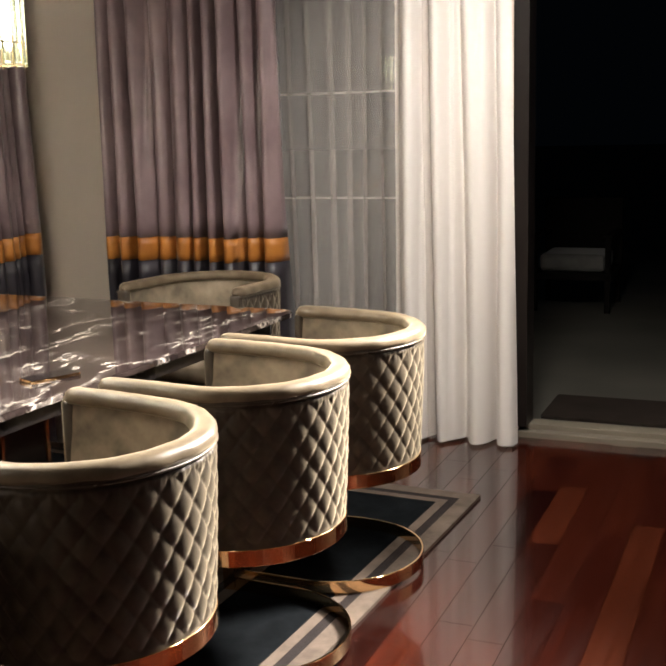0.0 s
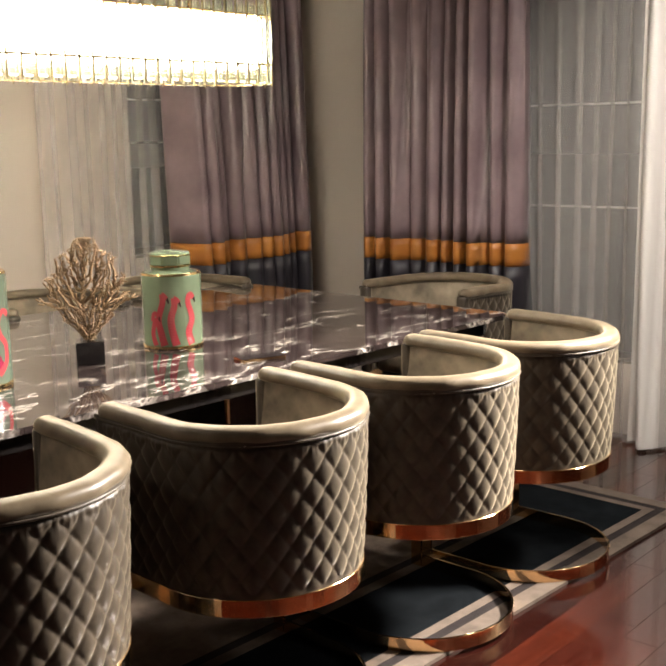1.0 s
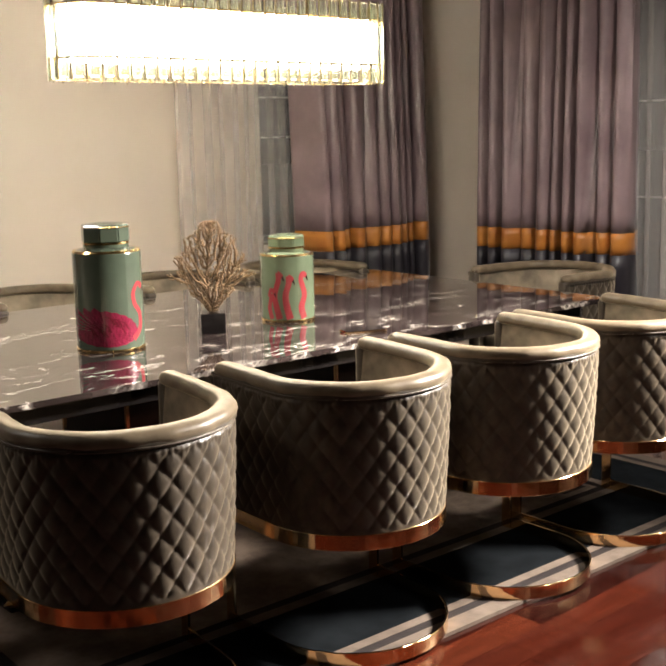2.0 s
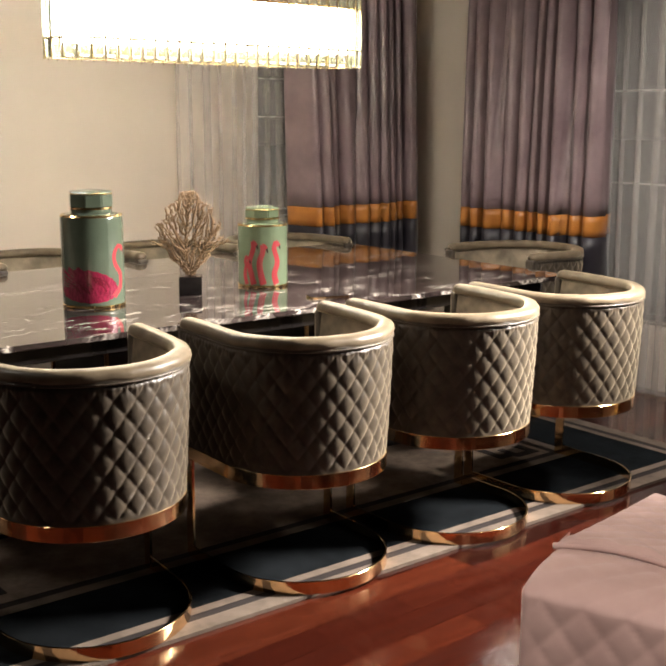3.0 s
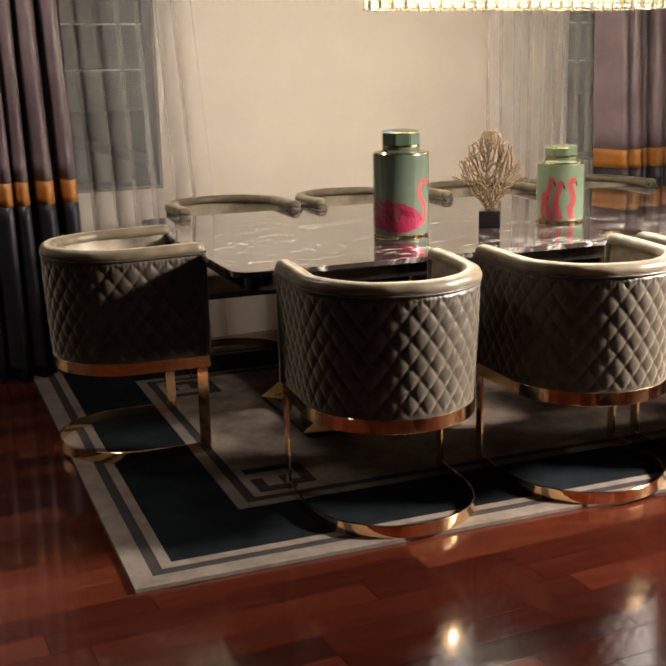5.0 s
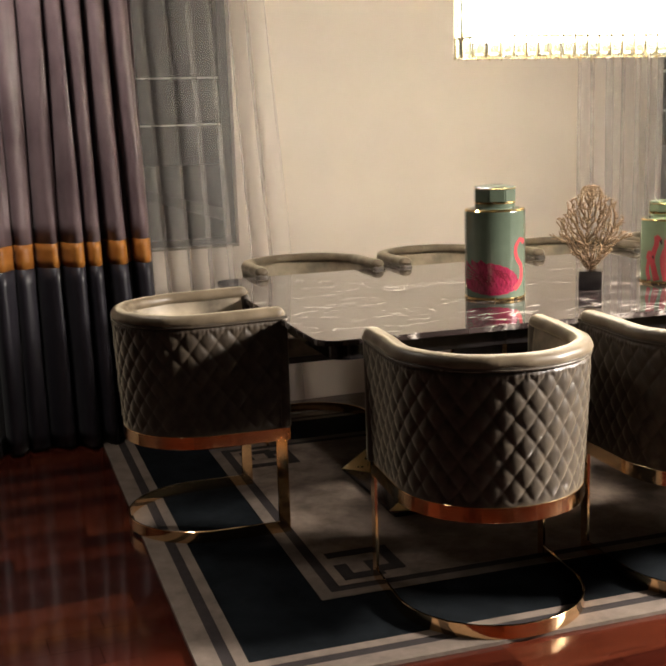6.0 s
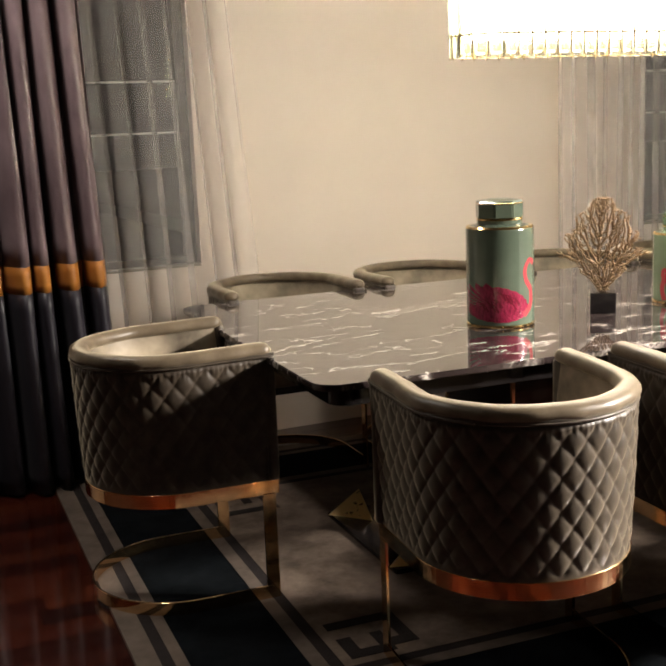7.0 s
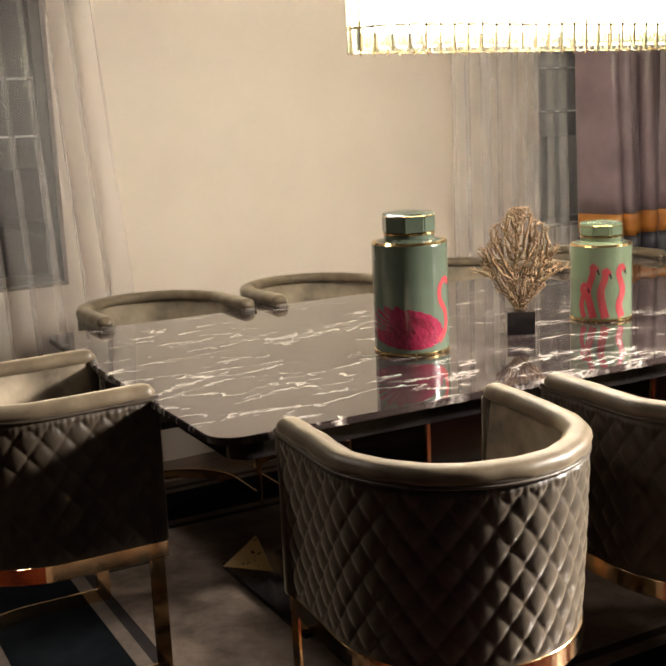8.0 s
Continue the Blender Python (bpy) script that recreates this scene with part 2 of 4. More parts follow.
def rounded_slab(x0, x1, y0, y1, z0, z1, r, bevel=0.003, n=8):
    bm = bmesh.new()
    pts = []
    for cx, cy, a0 in ((x1 - r, y1 - r, 0), (x0 + r, y1 - r, 90), (x0 + r, y0 + r, 180), (x1 - r, y0 + r, 270)):
        for i in range(n + 1):
            a = radians(a0 + 90 * i / n)
            pts.append((cx + r * math.cos(a), cy + r * math.sin(a)))
    f = bm.faces.new([bm.verts.new((x, y, z0)) for x, y in pts])
    g = bmesh.ops.extrude_face_region(bm, geom=[f])
    bmesh.ops.translate(bm, vec=(0, 0, z1 - z0), verts=[v for v in g["geom"] if isinstance(v, bmesh.types.BMVert)])
    bmesh.ops.recalc_face_normals(bm, faces=bm.faces[:])
    if bevel:
        es = [e for e in bm.edges if abs(e.verts[0].co.z - e.verts[1].co.z) < 1e-6]
        bmesh.ops.bevel(bm, geom=es, offset=bevel, segments=2, affect="EDGES")
    return bm


# ---- the room: the walls stand about two degrees askew to the rug and the table ----
SKEW = 2.8
ROOM = pose(0.5, 2.75, 0, 0, 0, SKEW)          # local x along the far wall, local y out of the room
UR = 3.79                                       # inner face of the wall with the terrace door
TOP = 2.75


def structure(name, bm, material, label, category, m=ROOM, smooth=False):
    ob = part(name, bm, material, m=m, smooth=smooth)
    return tagged(ob, label, category, kind="structure")


def wall_with_openings(u0, u1, z1, holes, thick):
    """Blocks of a wall along x from u0 to u1, with holes (ua, ub, za, zb), inner face at y = 0."""
    bm = bmesh.new()
    cur = u0
    for ua, ub, za, zb in holes:
        box(bm, cur, ua, 0, thick, 0, z1)
        if za > 0:
            box(bm, ua, ub, 0, thick, 0, za)
        box(bm, ua, ub, 0, thick, zb, z1)
        cur = ub
    box(bm, cur, u1, 0, thick, 0, z1)
    return bm


WIN_A = (-0.62, 0.262, 0.81, 2.25)
WIN_B = (2.74, 3.40, 0.81, 2.25)
structure("wall_north", wall_with_openings(-3.6, UR + 0.2, TOP, (WIN_A, WIN_B), 0.2), WALL, "cream painted wall with two curtained windows", "wall")
# the east wall's own frame: x runs south along the wall, y out of the room
EAST = ROOM @ pose(UR, 0, 0, 0, 0, -90)
WIN_C = (1.30, 2.46, 0.34, 2.3)
DOOR = (2.84, 4.40, 0.0, 2.3)
structure("wall_east", wall_with_openings(0, 8.6, TOP, (WIN_C, DOOR), 0.2), WALL, "cream painted wall with a window and an open terrace door", "wall", EAST)
structure("wall_west", boxes((-3.8, -3.6, -8.4, 0.2, 0, TOP)), LOW_BOUNCE_WALL, "unseen closing wall, darkened to cut bounced light", "wall")
structure("wall_south", boxes((-3.6, UR + 0.2, -8.6, -8.4, 0, TOP)), LOW_BOUNCE_WALL, "unseen closing wall, darkened to cut bounced light", "wall")
structure("ceiling", boxes((-3.8, UR + 0.2, -8.6, 0.2, TOP, TOP + 0.2)), CEILING, "unseen ceiling, darkened to cut bounced light", "ceiling")
structure("floor", boxes((-3.8, UR + 0.2, -8.6, 0.2, -0.2, -0.006)), WOOD, "glossy red mahogany strip floor", "floor")


def window(name, hole, frame_m, bars, label):
    ua, ub, za, zb = hole
    w = thing(name, label, "window", frame_m, kind="structure")
    bm = bmesh.new()
    f = 0.045
    for r in ((ua, ub, 0.06, 0.12, za, za + f), (ua, ub, 0.06, 0.12, zb - f, zb), (ua, ua + f, 0.06, 0.12, za + f, zb - f), (ub - f, ub, 0.06, 0.12, za + f, zb - f)):
        box(bm, *r)
    part("window_frame", bm, FRAME_DARK, w)
    part("window_sill", boxes((ua, ub, 0.002, 0.058, za, za + 0.012)), STONE, w)
    zs = [za + f, *bars, zb - f]
    for z in bars:
        part("glazing_bar", boxes((ua + f, ub - f, 0.078, 0.10, z - 0.004, z + 0.004)), FRAME_WHITE, w)
    for a, b in zip(zs, zs[1:]):
        g = part("pane", boxes((ua + f, ub - f, 0.086, 0.092, a + 0.004, b - 0.004)), PANE, w)
        g.visible_shadow = False
    return w


window("window_1", WIN_A, ROOM, (1.40, 1.62), "tall night-dark window behind a sheer curtain")
window("window_2", WIN_B, ROOM, (1.40, 1.62), "tall night-dark window between sheer and drape")
window("window_3", WIN_C, EAST, (1.06, 1.54), "tall night-dark window behind a sheer curtain")

# terrace door, slid open: dark frame, pale stone threshold
door = thing("door_1", "open terrace doorway with a dark aluminium frame", "door", EAST, kind="structure")
bm = bmesh.new()
ua, ub, _, zb = DOOR
for r in ((ua - 0.02, ua + 0.045, -0.006, 0.13, 0.05, zb), (ub - 0.06, ub + 0.02, -0.012, 0.13, 0.05, zb), (ua + 0.07, ub - 0.06, -0.012, 0.13, zb - 0.06, zb)):
    box(bm, *r)
part("door_frame", bm, FRAME_DARK, door)
bm = boxes((ua, ub, 0.0, 0.05, -0.02, 0.028), (ua, ub, 0.05, 0.14, -0.02, 0.05), (ua, ub, 0.14, 0.2, -0.02, 0.035), bevel=0.004)
structure("threshold", bm, STONE, "pale stone door threshold with a stepped profile", "threshold", EAST)

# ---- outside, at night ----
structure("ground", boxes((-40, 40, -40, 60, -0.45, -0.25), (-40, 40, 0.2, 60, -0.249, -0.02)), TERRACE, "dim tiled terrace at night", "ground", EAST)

doormat = thing("doormat", "dark brown coir doormat on the terrace", "doormat", EAST)
part("mat", rounded_slab(2.86, 3.75, 0.40, 0.85, -0.0195, -0.004, 0.02), MAT_BROWN, doormat)
lounge = thing("terrace_chair", "dark terrace chair with a pale cushion at night", "chair", EAST @ pose(2.45, 3.7, -0.02))
part("cushion", boxes((-0.24, 0.24, -0.24, 0.24, 0.30, 0.43), bevel=0.03), CUSHION, lounge, "pale seat cushion")
part("seat_frame", boxes((-0.30, 0.30, -0.28, 0.28, 0.24, 0.298), bevel=0.008), WICKER, lounge)
part("backrest", boxes((-0.30, 0.30, 0.25, 0.31, 0.30, 0.82), bevel=0.012), WICKER, lounge)
for x in (-0.27, 0.27):
    part("armrest", boxes((x - 0.03, x + 0.03, -0.28, 0.249, 0.55, 0.58), bevel=0.006), WICKER, lounge)
    for yy in (-0.26, 0.26):
        part("leg", boxes((x - 0.02, x + 0.02, yy - 0.02, yy + 0.02, 0.0, 0.24), bevel=0.004), WICKER, lounge)
    part("arm_post", boxes((x - 0.02, x + 0.02, -0.28, -0.24, 0.298, 0.55), bevel=0.004), WICKER, lounge)

# ---- curtains ----
def curtain_rows(path, zs, folds, depth, lean, seed, flare=0.0, per=14, curl=0.18):
    """Pleated cloth along path(u) -> (x, y), u in 0..1, with soft folds that wander and lean as they fall."""
    rnd = random.Random(seed)
    shifts = [rnd.uniform(-0.35, 0.35) for _ in range(folds + 2)]
    amps = [rnd.uniform(0.65, 1.2) for _ in range(folds + 2)]
    n = folds * per
    rows = []
    for z in zs:
        row = []
        k = 1.0 - z / TOP
        for i in range(n + 1):
            u = i / n
            f = u * folds
            a = int(f) % (folds + 1)
            t = f - int(f)
            amp = amps[a] * (1 - t) + amps[a + 1] * t
            sh = shifts[a] * (1 - t) + shifts[a + 1] * t
            ph = math.tau * (f + 0.35 * sh + 0.12 * math.sin(3.1 * k + a))
            off = depth * amp * (math.sin(ph) + 0.22 * math.sin(2 * ph + 1.3 + a)) * (0.75 + 0.35 * k)
            uu = u + curl / folds * math.cos(ph) * amp
            x, y = path(uu)
            row.append((x + lean(u) * k + flare * (u - 0.5) * k, y + off, z))
        rows.append(row)
    return rows


def drape(label, x0, x1, y, folds, seed, m, lean=lambda u: 0.0, flare=0.0, floor_z=0.012, depth=0.14):
    c = thing("curtain", label, "curtain", m, group="mauve drapes")
    path = lambda u: (x0 + (x1 - x0) * u, y)
    lv = lambda a, b, n: [a + (b - a) * i / n for i in range(n + 1)]
    for name, z0, z1, material, n, lab in (("drape_panel", 0.915, TOP - 0.06, DRAPE_MAUVE, 20, ""), ("band", 0.81, 0.915, DRAPE_ORANGE, 3, "orange satin band"), ("hem_panel", floor_z, 0.81, DRAPE_NAVY, 12, "dark navy satin lower panel")):
        bm, _ = grid_mesh(curtain_rows(path, lv(z0, z1, n), folds, depth, lean, seed, flare, curl=0.30))
        ob = part(name, bm, material, c, lab, smooth=True)
        s = ob.modifiers.new("thickness", "SOLIDIFY")
        s.thickness = 0.003
    return c


def sheer(label, x0, x1, y, folds, seed, m, lean=lambda u: 0.0, hem=0.0, depth=0.035, flare=0.0, bottom=0.014, cloth_material=None):
    cloth_material = cloth_material or VOILE
    c = thing("sheer_curtain", label, "sheer curtain", m, group="white sheers")
    path = lambda u: (x0 + (x1 - x0) * u, y)
    lv = lambda a, b, n: [a + (b - a) * i / n for i in range(n + 1)]
    bm, _ = grid_mesh(curtain_rows(path, lv(bottom, TOP - 0.06, 26), folds, depth, lean, seed, flare, curl=0.36 if cloth_material is VOILE else 0.10))
    part("voile", bm, cloth_material, c, smooth=True)
    if hem:
        path2 = lambda u: (x0 + (x1 - x0) * u, y + 0.004)
        bm, _ = grid_mesh(curtain_rows(path2, lv(bottom, hem, 5), folds, depth, lean, seed, flare, curl=0.09))
        part("hem", bm, cloth_material, c, "doubled hem of the voile", smooth=True)
    return c


# far wall: local y is negative into the room
drape("heavy mauve satin drape with orange band and navy hem", -1.15, -0.30, -0.24, 9, 3, ROOM, lambda u: 0.05 * u, 0.03)
sheer("white voile sheer drawn beside a mauve drape", -0.40, 0.36, -0.09, 8, 5, ROOM, lambda u: 0.02 + 0.30 * u * (1 - 0.55 * u), depth=0.04)
sheer("white voile sheer hanging beside a mauve drape", 2.13, 2.90, -0.10, 9, 8, ROOM, depth=0.045)
drape("heavy mauve satin drape with orange band near the corner", 2.60, 3.48, -0.43, 10, 11, ROOM, lambda u: 0.07 * (1 - u) + 0.03, 0.0)
# terrace wall: x runs south along the wall
drape("heavy mauve satin drape with orange band beside the corner", 0.96, 1.85, -0.27, 10, 17, EAST)
sheer("white voile sheer gathered in front of the window", 1.72, 2.52, -0.12, 9, 21, EAST, depth=0.045)
sheer("thick gathered white voile sheer beside the terrace door", 2.34, 2.84, -0.17, 4, 29, EAST, hem=0.36, depth=0.055, flare=0.06, cloth_material=VOILE_DENSE)

rod = thing("curtain_rail", "white ceiling curtain rail", "curtain rail", ROOM)
part("rail", boxes((-1.2, 3.5, -0.47, -0.06, TOP - 0.055, TOP - 0.004), bevel=0.004), FRAME_WHITE, rod)
rod = thing("curtain_rail", "white ceiling curtain rail", "curtain rail", EAST)
part("rail", boxes((0.8, 2.9, -0.28, -0.06, TOP - 0.055, TOP - 0.004), bevel=0.004), FRAME_WHITE, rod)

# ---- rug ----
RX, RY, RH = 3.585, 2.48, 0.012


def ring(d0, d1, z):
    """A rectangular band of the rug from d0 to d1 inside its edge."""
    bm = bmesh.new()
    a = [(d0, d0), (RX - d0, d0), (RX - d0, RY - d0), (d0, RY - d0)]
    b = [(d1, d1), (RX - d1, d1), (RX - d1, RY - d1), (d1, RY - d1)]
    A, B = [[bm.verts.new((x, y, h)) for x, y in q] for q, h in ((a, z), (b, z))], None
    A, B = A[0], A[1]
    for i in range(4):
        j = (i + 1) % 4
        bm.faces.new((A[i], A[j], B[j], B[i]))
    r = bmesh.ops.extrude_face_region(bm, geom=bm.faces[:])
    for v in r["geom"]:
        if isinstance(v, bmesh.types.BMVert):
            v.co.z = 0.0005
    bmesh.ops.recalc_face_normals(bm, faces=bm.faces[:])
    return bm


rug = thing("rug", "large bordered rug in taupe, beige, black and navy with key corners", "rug")
part("edge_band", ring(0.0, 0.062, RH), RUG_BEIGE, rug, "beige outer border")
part("dark_line", ring(0.062, 0.096, RH - 0.001), RUG_BLACK, rug, "black border line")
part("light_line", ring(0.096, 0.130, RH), RUG_BEIGE, rug, "beige border line")
part("navy_band", ring(0.130, 0.420, RH - 0.001), RUG_NAVY, rug, "navy border band")
part("light_line", ring(0.420, 0.462, RH), RUG_BEIGE, rug, "beige inner line")
part("dark_line", ring(0.462, 0.498, RH - 0.001), RUG_BLACK, rug, "black inner line")
part("field", boxes((0.498, RX - 0.498, 0.498, RY - 0.498, 0.0005, RH)), RUG_TAUPE, rug, "taupe field")


def key_motif(sx, sy):
    """An angular key figure in a corner of the field; sx, sy tell which corner."""
    bm = bmesh.new()
    w = 0.042
    for x0, x1, y0, y1 in ((0.03, 0.24, 0.21, 0.21 + w), (0.20, 0.24, 0.10, 0.21), (0.03, 0.03 + w, 0.03, 0.15), (0.03 + w, 0.13, 0.03, 0.03 + w), (0.13, 0.13 + w * 0.8, 0.03, 0.15), (0.13 + w * 0.8, 0.24, 0.055, 0.10)):
        ax, bx = (0.498 + x0, 0.498 + x1) if sx else (RX - 0.498 - x1, RX - 0.498 - x0)
        ay, by = (0.498 + y0, 0.498 + y1) if sy else (RY - 0.498 - y1, RY - 0.498 - y0)
        box(bm, ax, bx, ay, by, RH - 0.002, RH + 0.0015)
    return bm


for sx in (1, 0):
    for sy in (1, 0):
        part("key_motif", key_motif(sx, sy), RUG_BLACK, rug, "black key figure")

# ---- dining chairs ----
HALF, DEPTH, BACK_R = 0.286, 0.268, 0.286


def u_path(s, inset=0.0):
    """The plan of the tub, s from 0 at one arm tip to 1 at the other; the opening faces +y. Returns place and outward normal."""
    r = BACK_R - inset
    yc = -DEPTH + BACK_R
    straight = DEPTH - yc
    arc = math.pi * BACK_R
    d = s * (2 * straight + arc)
    if d < straight:
        return Vector((-r, DEPTH - d, 0)), Vector((-1, 0, 0))
    if d > straight + arc:
        return Vector((r, yc + d - straight - arc, 0)), Vector((1, 0, 0))
    a = math.pi + (d - straight) / BACK_R
    n = Vector((math.cos(a), math.sin(a), 0))
    return Vector((0, yc, 0)) + n * r, n


U_LEN = 2 * (DEPTH - (-DEPTH + BACK_R)) + math.pi * BACK_R
SHELL_Z = 0.378


def rim_z(s):
    """Height of the rim: the arm tips rise a little over the back."""
    k = abs(2 * s - 1)
    e = max(0.0, (k - 0.45) / 0.55)
    return 0.770 + 0.006 * e * e * (3 - 2 * e)


def quilt(d, z):
    """Depth of the diamond quilting."""
    a, b = d / 0.062 + z / 0.080, d / 0.062 - z / 0.080
    p = abs(math.sin(math.pi * a) * math.sin(math.pi * b))
    return p ** 0.34


def shell_outer():
    nu, nv = 330, 96
    rows = []
    for i in range(nu + 1):
        s = i / nu
        p, n = u_path(s)
        d = s * U_LEN
        top = rim_z(s) - 0.012
        row = []
        for j in range(nv + 1):
            v = j / nv
            z = SHELL_Z + (top - SHELL_Z) * v
            edge = min(1.0, max(0.0, (min(d, U_LEN - d) - 0.022) / 0.012))
            low = min(1.0, max(0.0, (z - SHELL_Z - 0.004) / 0.012))
            high = min(1.0, max(0.0, (top - 0.020 - z) / 0.014))
            q = edge * low * high
            off = 0.0080 * (quilt(d - U_LEN / 2, z - 0.5) - 0.8) * q
            off += 0.0011 * math.sin(d * 390 + 1.7 * math.sin(d * 61)) * math.exp(-((top - 0.030 - z) / 0.014) ** 2) * edge
            off -= 0.005 * math.exp(-((z - top + 0.016) / 0.005) ** 2) * min(1, edge + 0.3)
            off += 0.003 * math.exp(-((z - top + 0.006) / 0.005) ** 2)
            taper = -0.016 * (1 - v) ** 1.5
            row.append(p + n * (off + taper) + Vector((0, 0, z)))
        rows.append(row)
    bm, _ = grid_mesh(rows)
    return bm


def shell_inner():
    nu, nv = 72, 14
    rows = []
    for i in range(nu + 1):
        s = i / nu
        p, n = u_path(s, 0.050)
        top = rim_z(s) - 0.006
        rows.append([p + n * (0.012 * (1 - math.sin(math.pi * j / nv))) + Vector((0, 0, 0.40 + (top - 0.40) * j / nv)) for j in range(nv + 1)])
    bm, _ = grid_mesh([r[::-1] for r in rows])
    return bm


def rim():
    """The padded roll along the top and down the front of both arms."""
    nu, nk = 110, 16
    rows = []
    for i in range(nu + 1):
        s = i / nu
        p, n = u_path(s, 0.025)
        z = rim_z(s)
        d = min(s, 1 - s) * U_LEN
        e = min(1.0, d / 0.03)
        round_end = math.sqrt(max(0.02, 1 - (1 - e) ** 2))
        wob = 0.0015 * math.sin(37 * s) + 0.001 * math.sin(91 * s)
        row = []
        for k in range(nk):
            a = math.tau * k / nk
            c, sn = math.cos(a), math.sin(a)
            w = 0.0295 * math.copysign(abs(c) ** 0.8, c) * round_end
            h = (0.024 if sn > 0 else 0.016) * math.copysign(abs(sn) ** 0.9, sn) * round_end
            row.append(p + n * (w + wob) + Vector((0, 0, z - 0.008 + h)))
        rows.append(row)
    bm, vs = grid_mesh(rows, close_v=True)
    bm.faces.new(vs[0][::-1]), bm.faces.new(vs[-1])
    bmesh.ops.recalc_face_normals(bm, faces=bm.faces[:])
    return bm


def arm_front(side):
    """Upright padded front of one arm."""
    s = 0.0 if side < 0 else 1.0
    p, n = u_path(s, 0.025)
    bm = bmesh.new()
    box(bm, p.x - 0.025, p.x + 0.025, DEPTH - 0.03, DEPTH + 0.004, SHELL_Z, rim_z(s) - 0.012, bevel=0.012)
    return bm


def piping():
    nu = 110
    bm = bmesh.new()
    pts = []
    for i in range(nu + 1):
        s = i / nu
        p, n = u_path(s)
        pts.append(p + n * 0.001 + Vector((0, 0, rim_z(s) - 0.022)))
    tube(bm, pts, [0.0034] * len(pts), 5)
    return bm


def strip_u(z0, z1, inset, s0, s1, thick=0.007, n=80):
    """A flat metal strip bent along the plan of the tub, standing on edge."""
    rows = []
    for i in range(n + 1):
        s = s0 + (s1 - s0) * i / n
        p, nn = u_path(s, inset)
        rows.append([p + nn * o + Vector((0, 0, z)) for o, z in ((0, z0 + 0.001), (0.001, z0), (thick - 0.001, z0), (thick, z0 + 0.001), (thick, z1 - 0.001), (thick - 0.001, z1), (0.001, z1), (0, z1 - 0.001))])
    bm, vs = grid_mesh(rows, close_v=True)
    bm.faces.new(vs[0][::-1]), bm.faces.new(vs[-1])
    bmesh.ops.recalc_face_normals(bm, faces=bm.faces[:])
    return bm


def seat_cushion():
    nu, nr = 64, 10
    ys = []
    rows = []
    for i in range(nu + 1):
        s = i / nu
        p, n = u_path(s, 0.072)
        row = []
        for j in range(nr + 1):
            f = j / nr
            c = Vector((p.x * f, p.y * f + 0.03 * (1 - f), 0))
            h = 0.475 + 0.012 * math.cos(f * math.pi / 2) - (0.03 * max(0, f - 0.88) / 0.12)
            row.append(c + Vector((0, 0, h)))
        row.append(Vector((p.x, p.y, 0.40)))
        rows.append(row)
    bm, _ = grid_mesh(rows)
    # the front face of the cushion
    box(bm, -0.206, 0.206, 0.05, DEPTH - 0.012, 0.39, 0.478, bevel=0.02)
    bmesh.ops.recalc_face_normals(bm, faces=bm.faces[:])
    return bm


def dining_chair():
    c = thing("dining_chair", "beige velvet tub dining chair with quilted back and polished gold base", "chair", group="chairs round the dining table")
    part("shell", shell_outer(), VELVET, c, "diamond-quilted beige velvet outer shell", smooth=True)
    part("backrest", shell_inner(), SEAT_CLOTH, c, "smooth velvet inner back, sheen patches put into the colour", smooth=True)
    part("rim", rim(), VELVET_LIT_RIM, c, "padded velvet rim, its light put into the colour", smooth=True)
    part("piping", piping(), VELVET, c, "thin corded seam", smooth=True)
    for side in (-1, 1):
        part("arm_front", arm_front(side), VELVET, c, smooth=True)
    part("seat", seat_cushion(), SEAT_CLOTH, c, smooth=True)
    part("underside", boxes((-0.19, 0.19, -0.14, DEPTH - 0.03, 0.36, 0.40), bevel=0.006), BLACK_PLASTIC, c, "black under-seat board")
    part("band", strip_u(0.336, 0.379, 0.020, 0.0, 1.0), GOLD, c, "polished gold band", smooth=False)
    part("floor_hoop", strip_u(RH, RH + 0.040, 0.016, 0.02, 0.98), GOLD, c, "polished gold floor hoop")
    for side in (-1, 1):
        x = side * (HALF - 0.014)
        part("leg", boxes((x - 0.004, x + 0.004, DEPTH - 0.052, DEPTH - 0.012, RH, 0.338), bevel=0.001), GOLD, c, "flat polished gold leg")
    return c


first_chair = dining_chair()
first_chair.matrix_basis = pose(0.875, 0.250, 0, 0, 0, -3.9)
for x, y, turn in ((1.581, 0.218, -1.1), (2.226, 0.205, 1.1), (2.832, 0.223, 0.9),
                   (0.945, 2.270, 180), (1.595, 2.270, 181), (2.250, 2.25, 180), (2.890, 2.20, 179),
                   (0.232, 1.265, -90), (3.640, 1.17, 90)):
    copy_thing(first_chair, pose(x, y, 0, 0, 0, turn))

# ---- dining table ----
TX0, TX1, TY0, TY1, TZ = 0.480, 3.225, 0.555, 2.05, 0.75


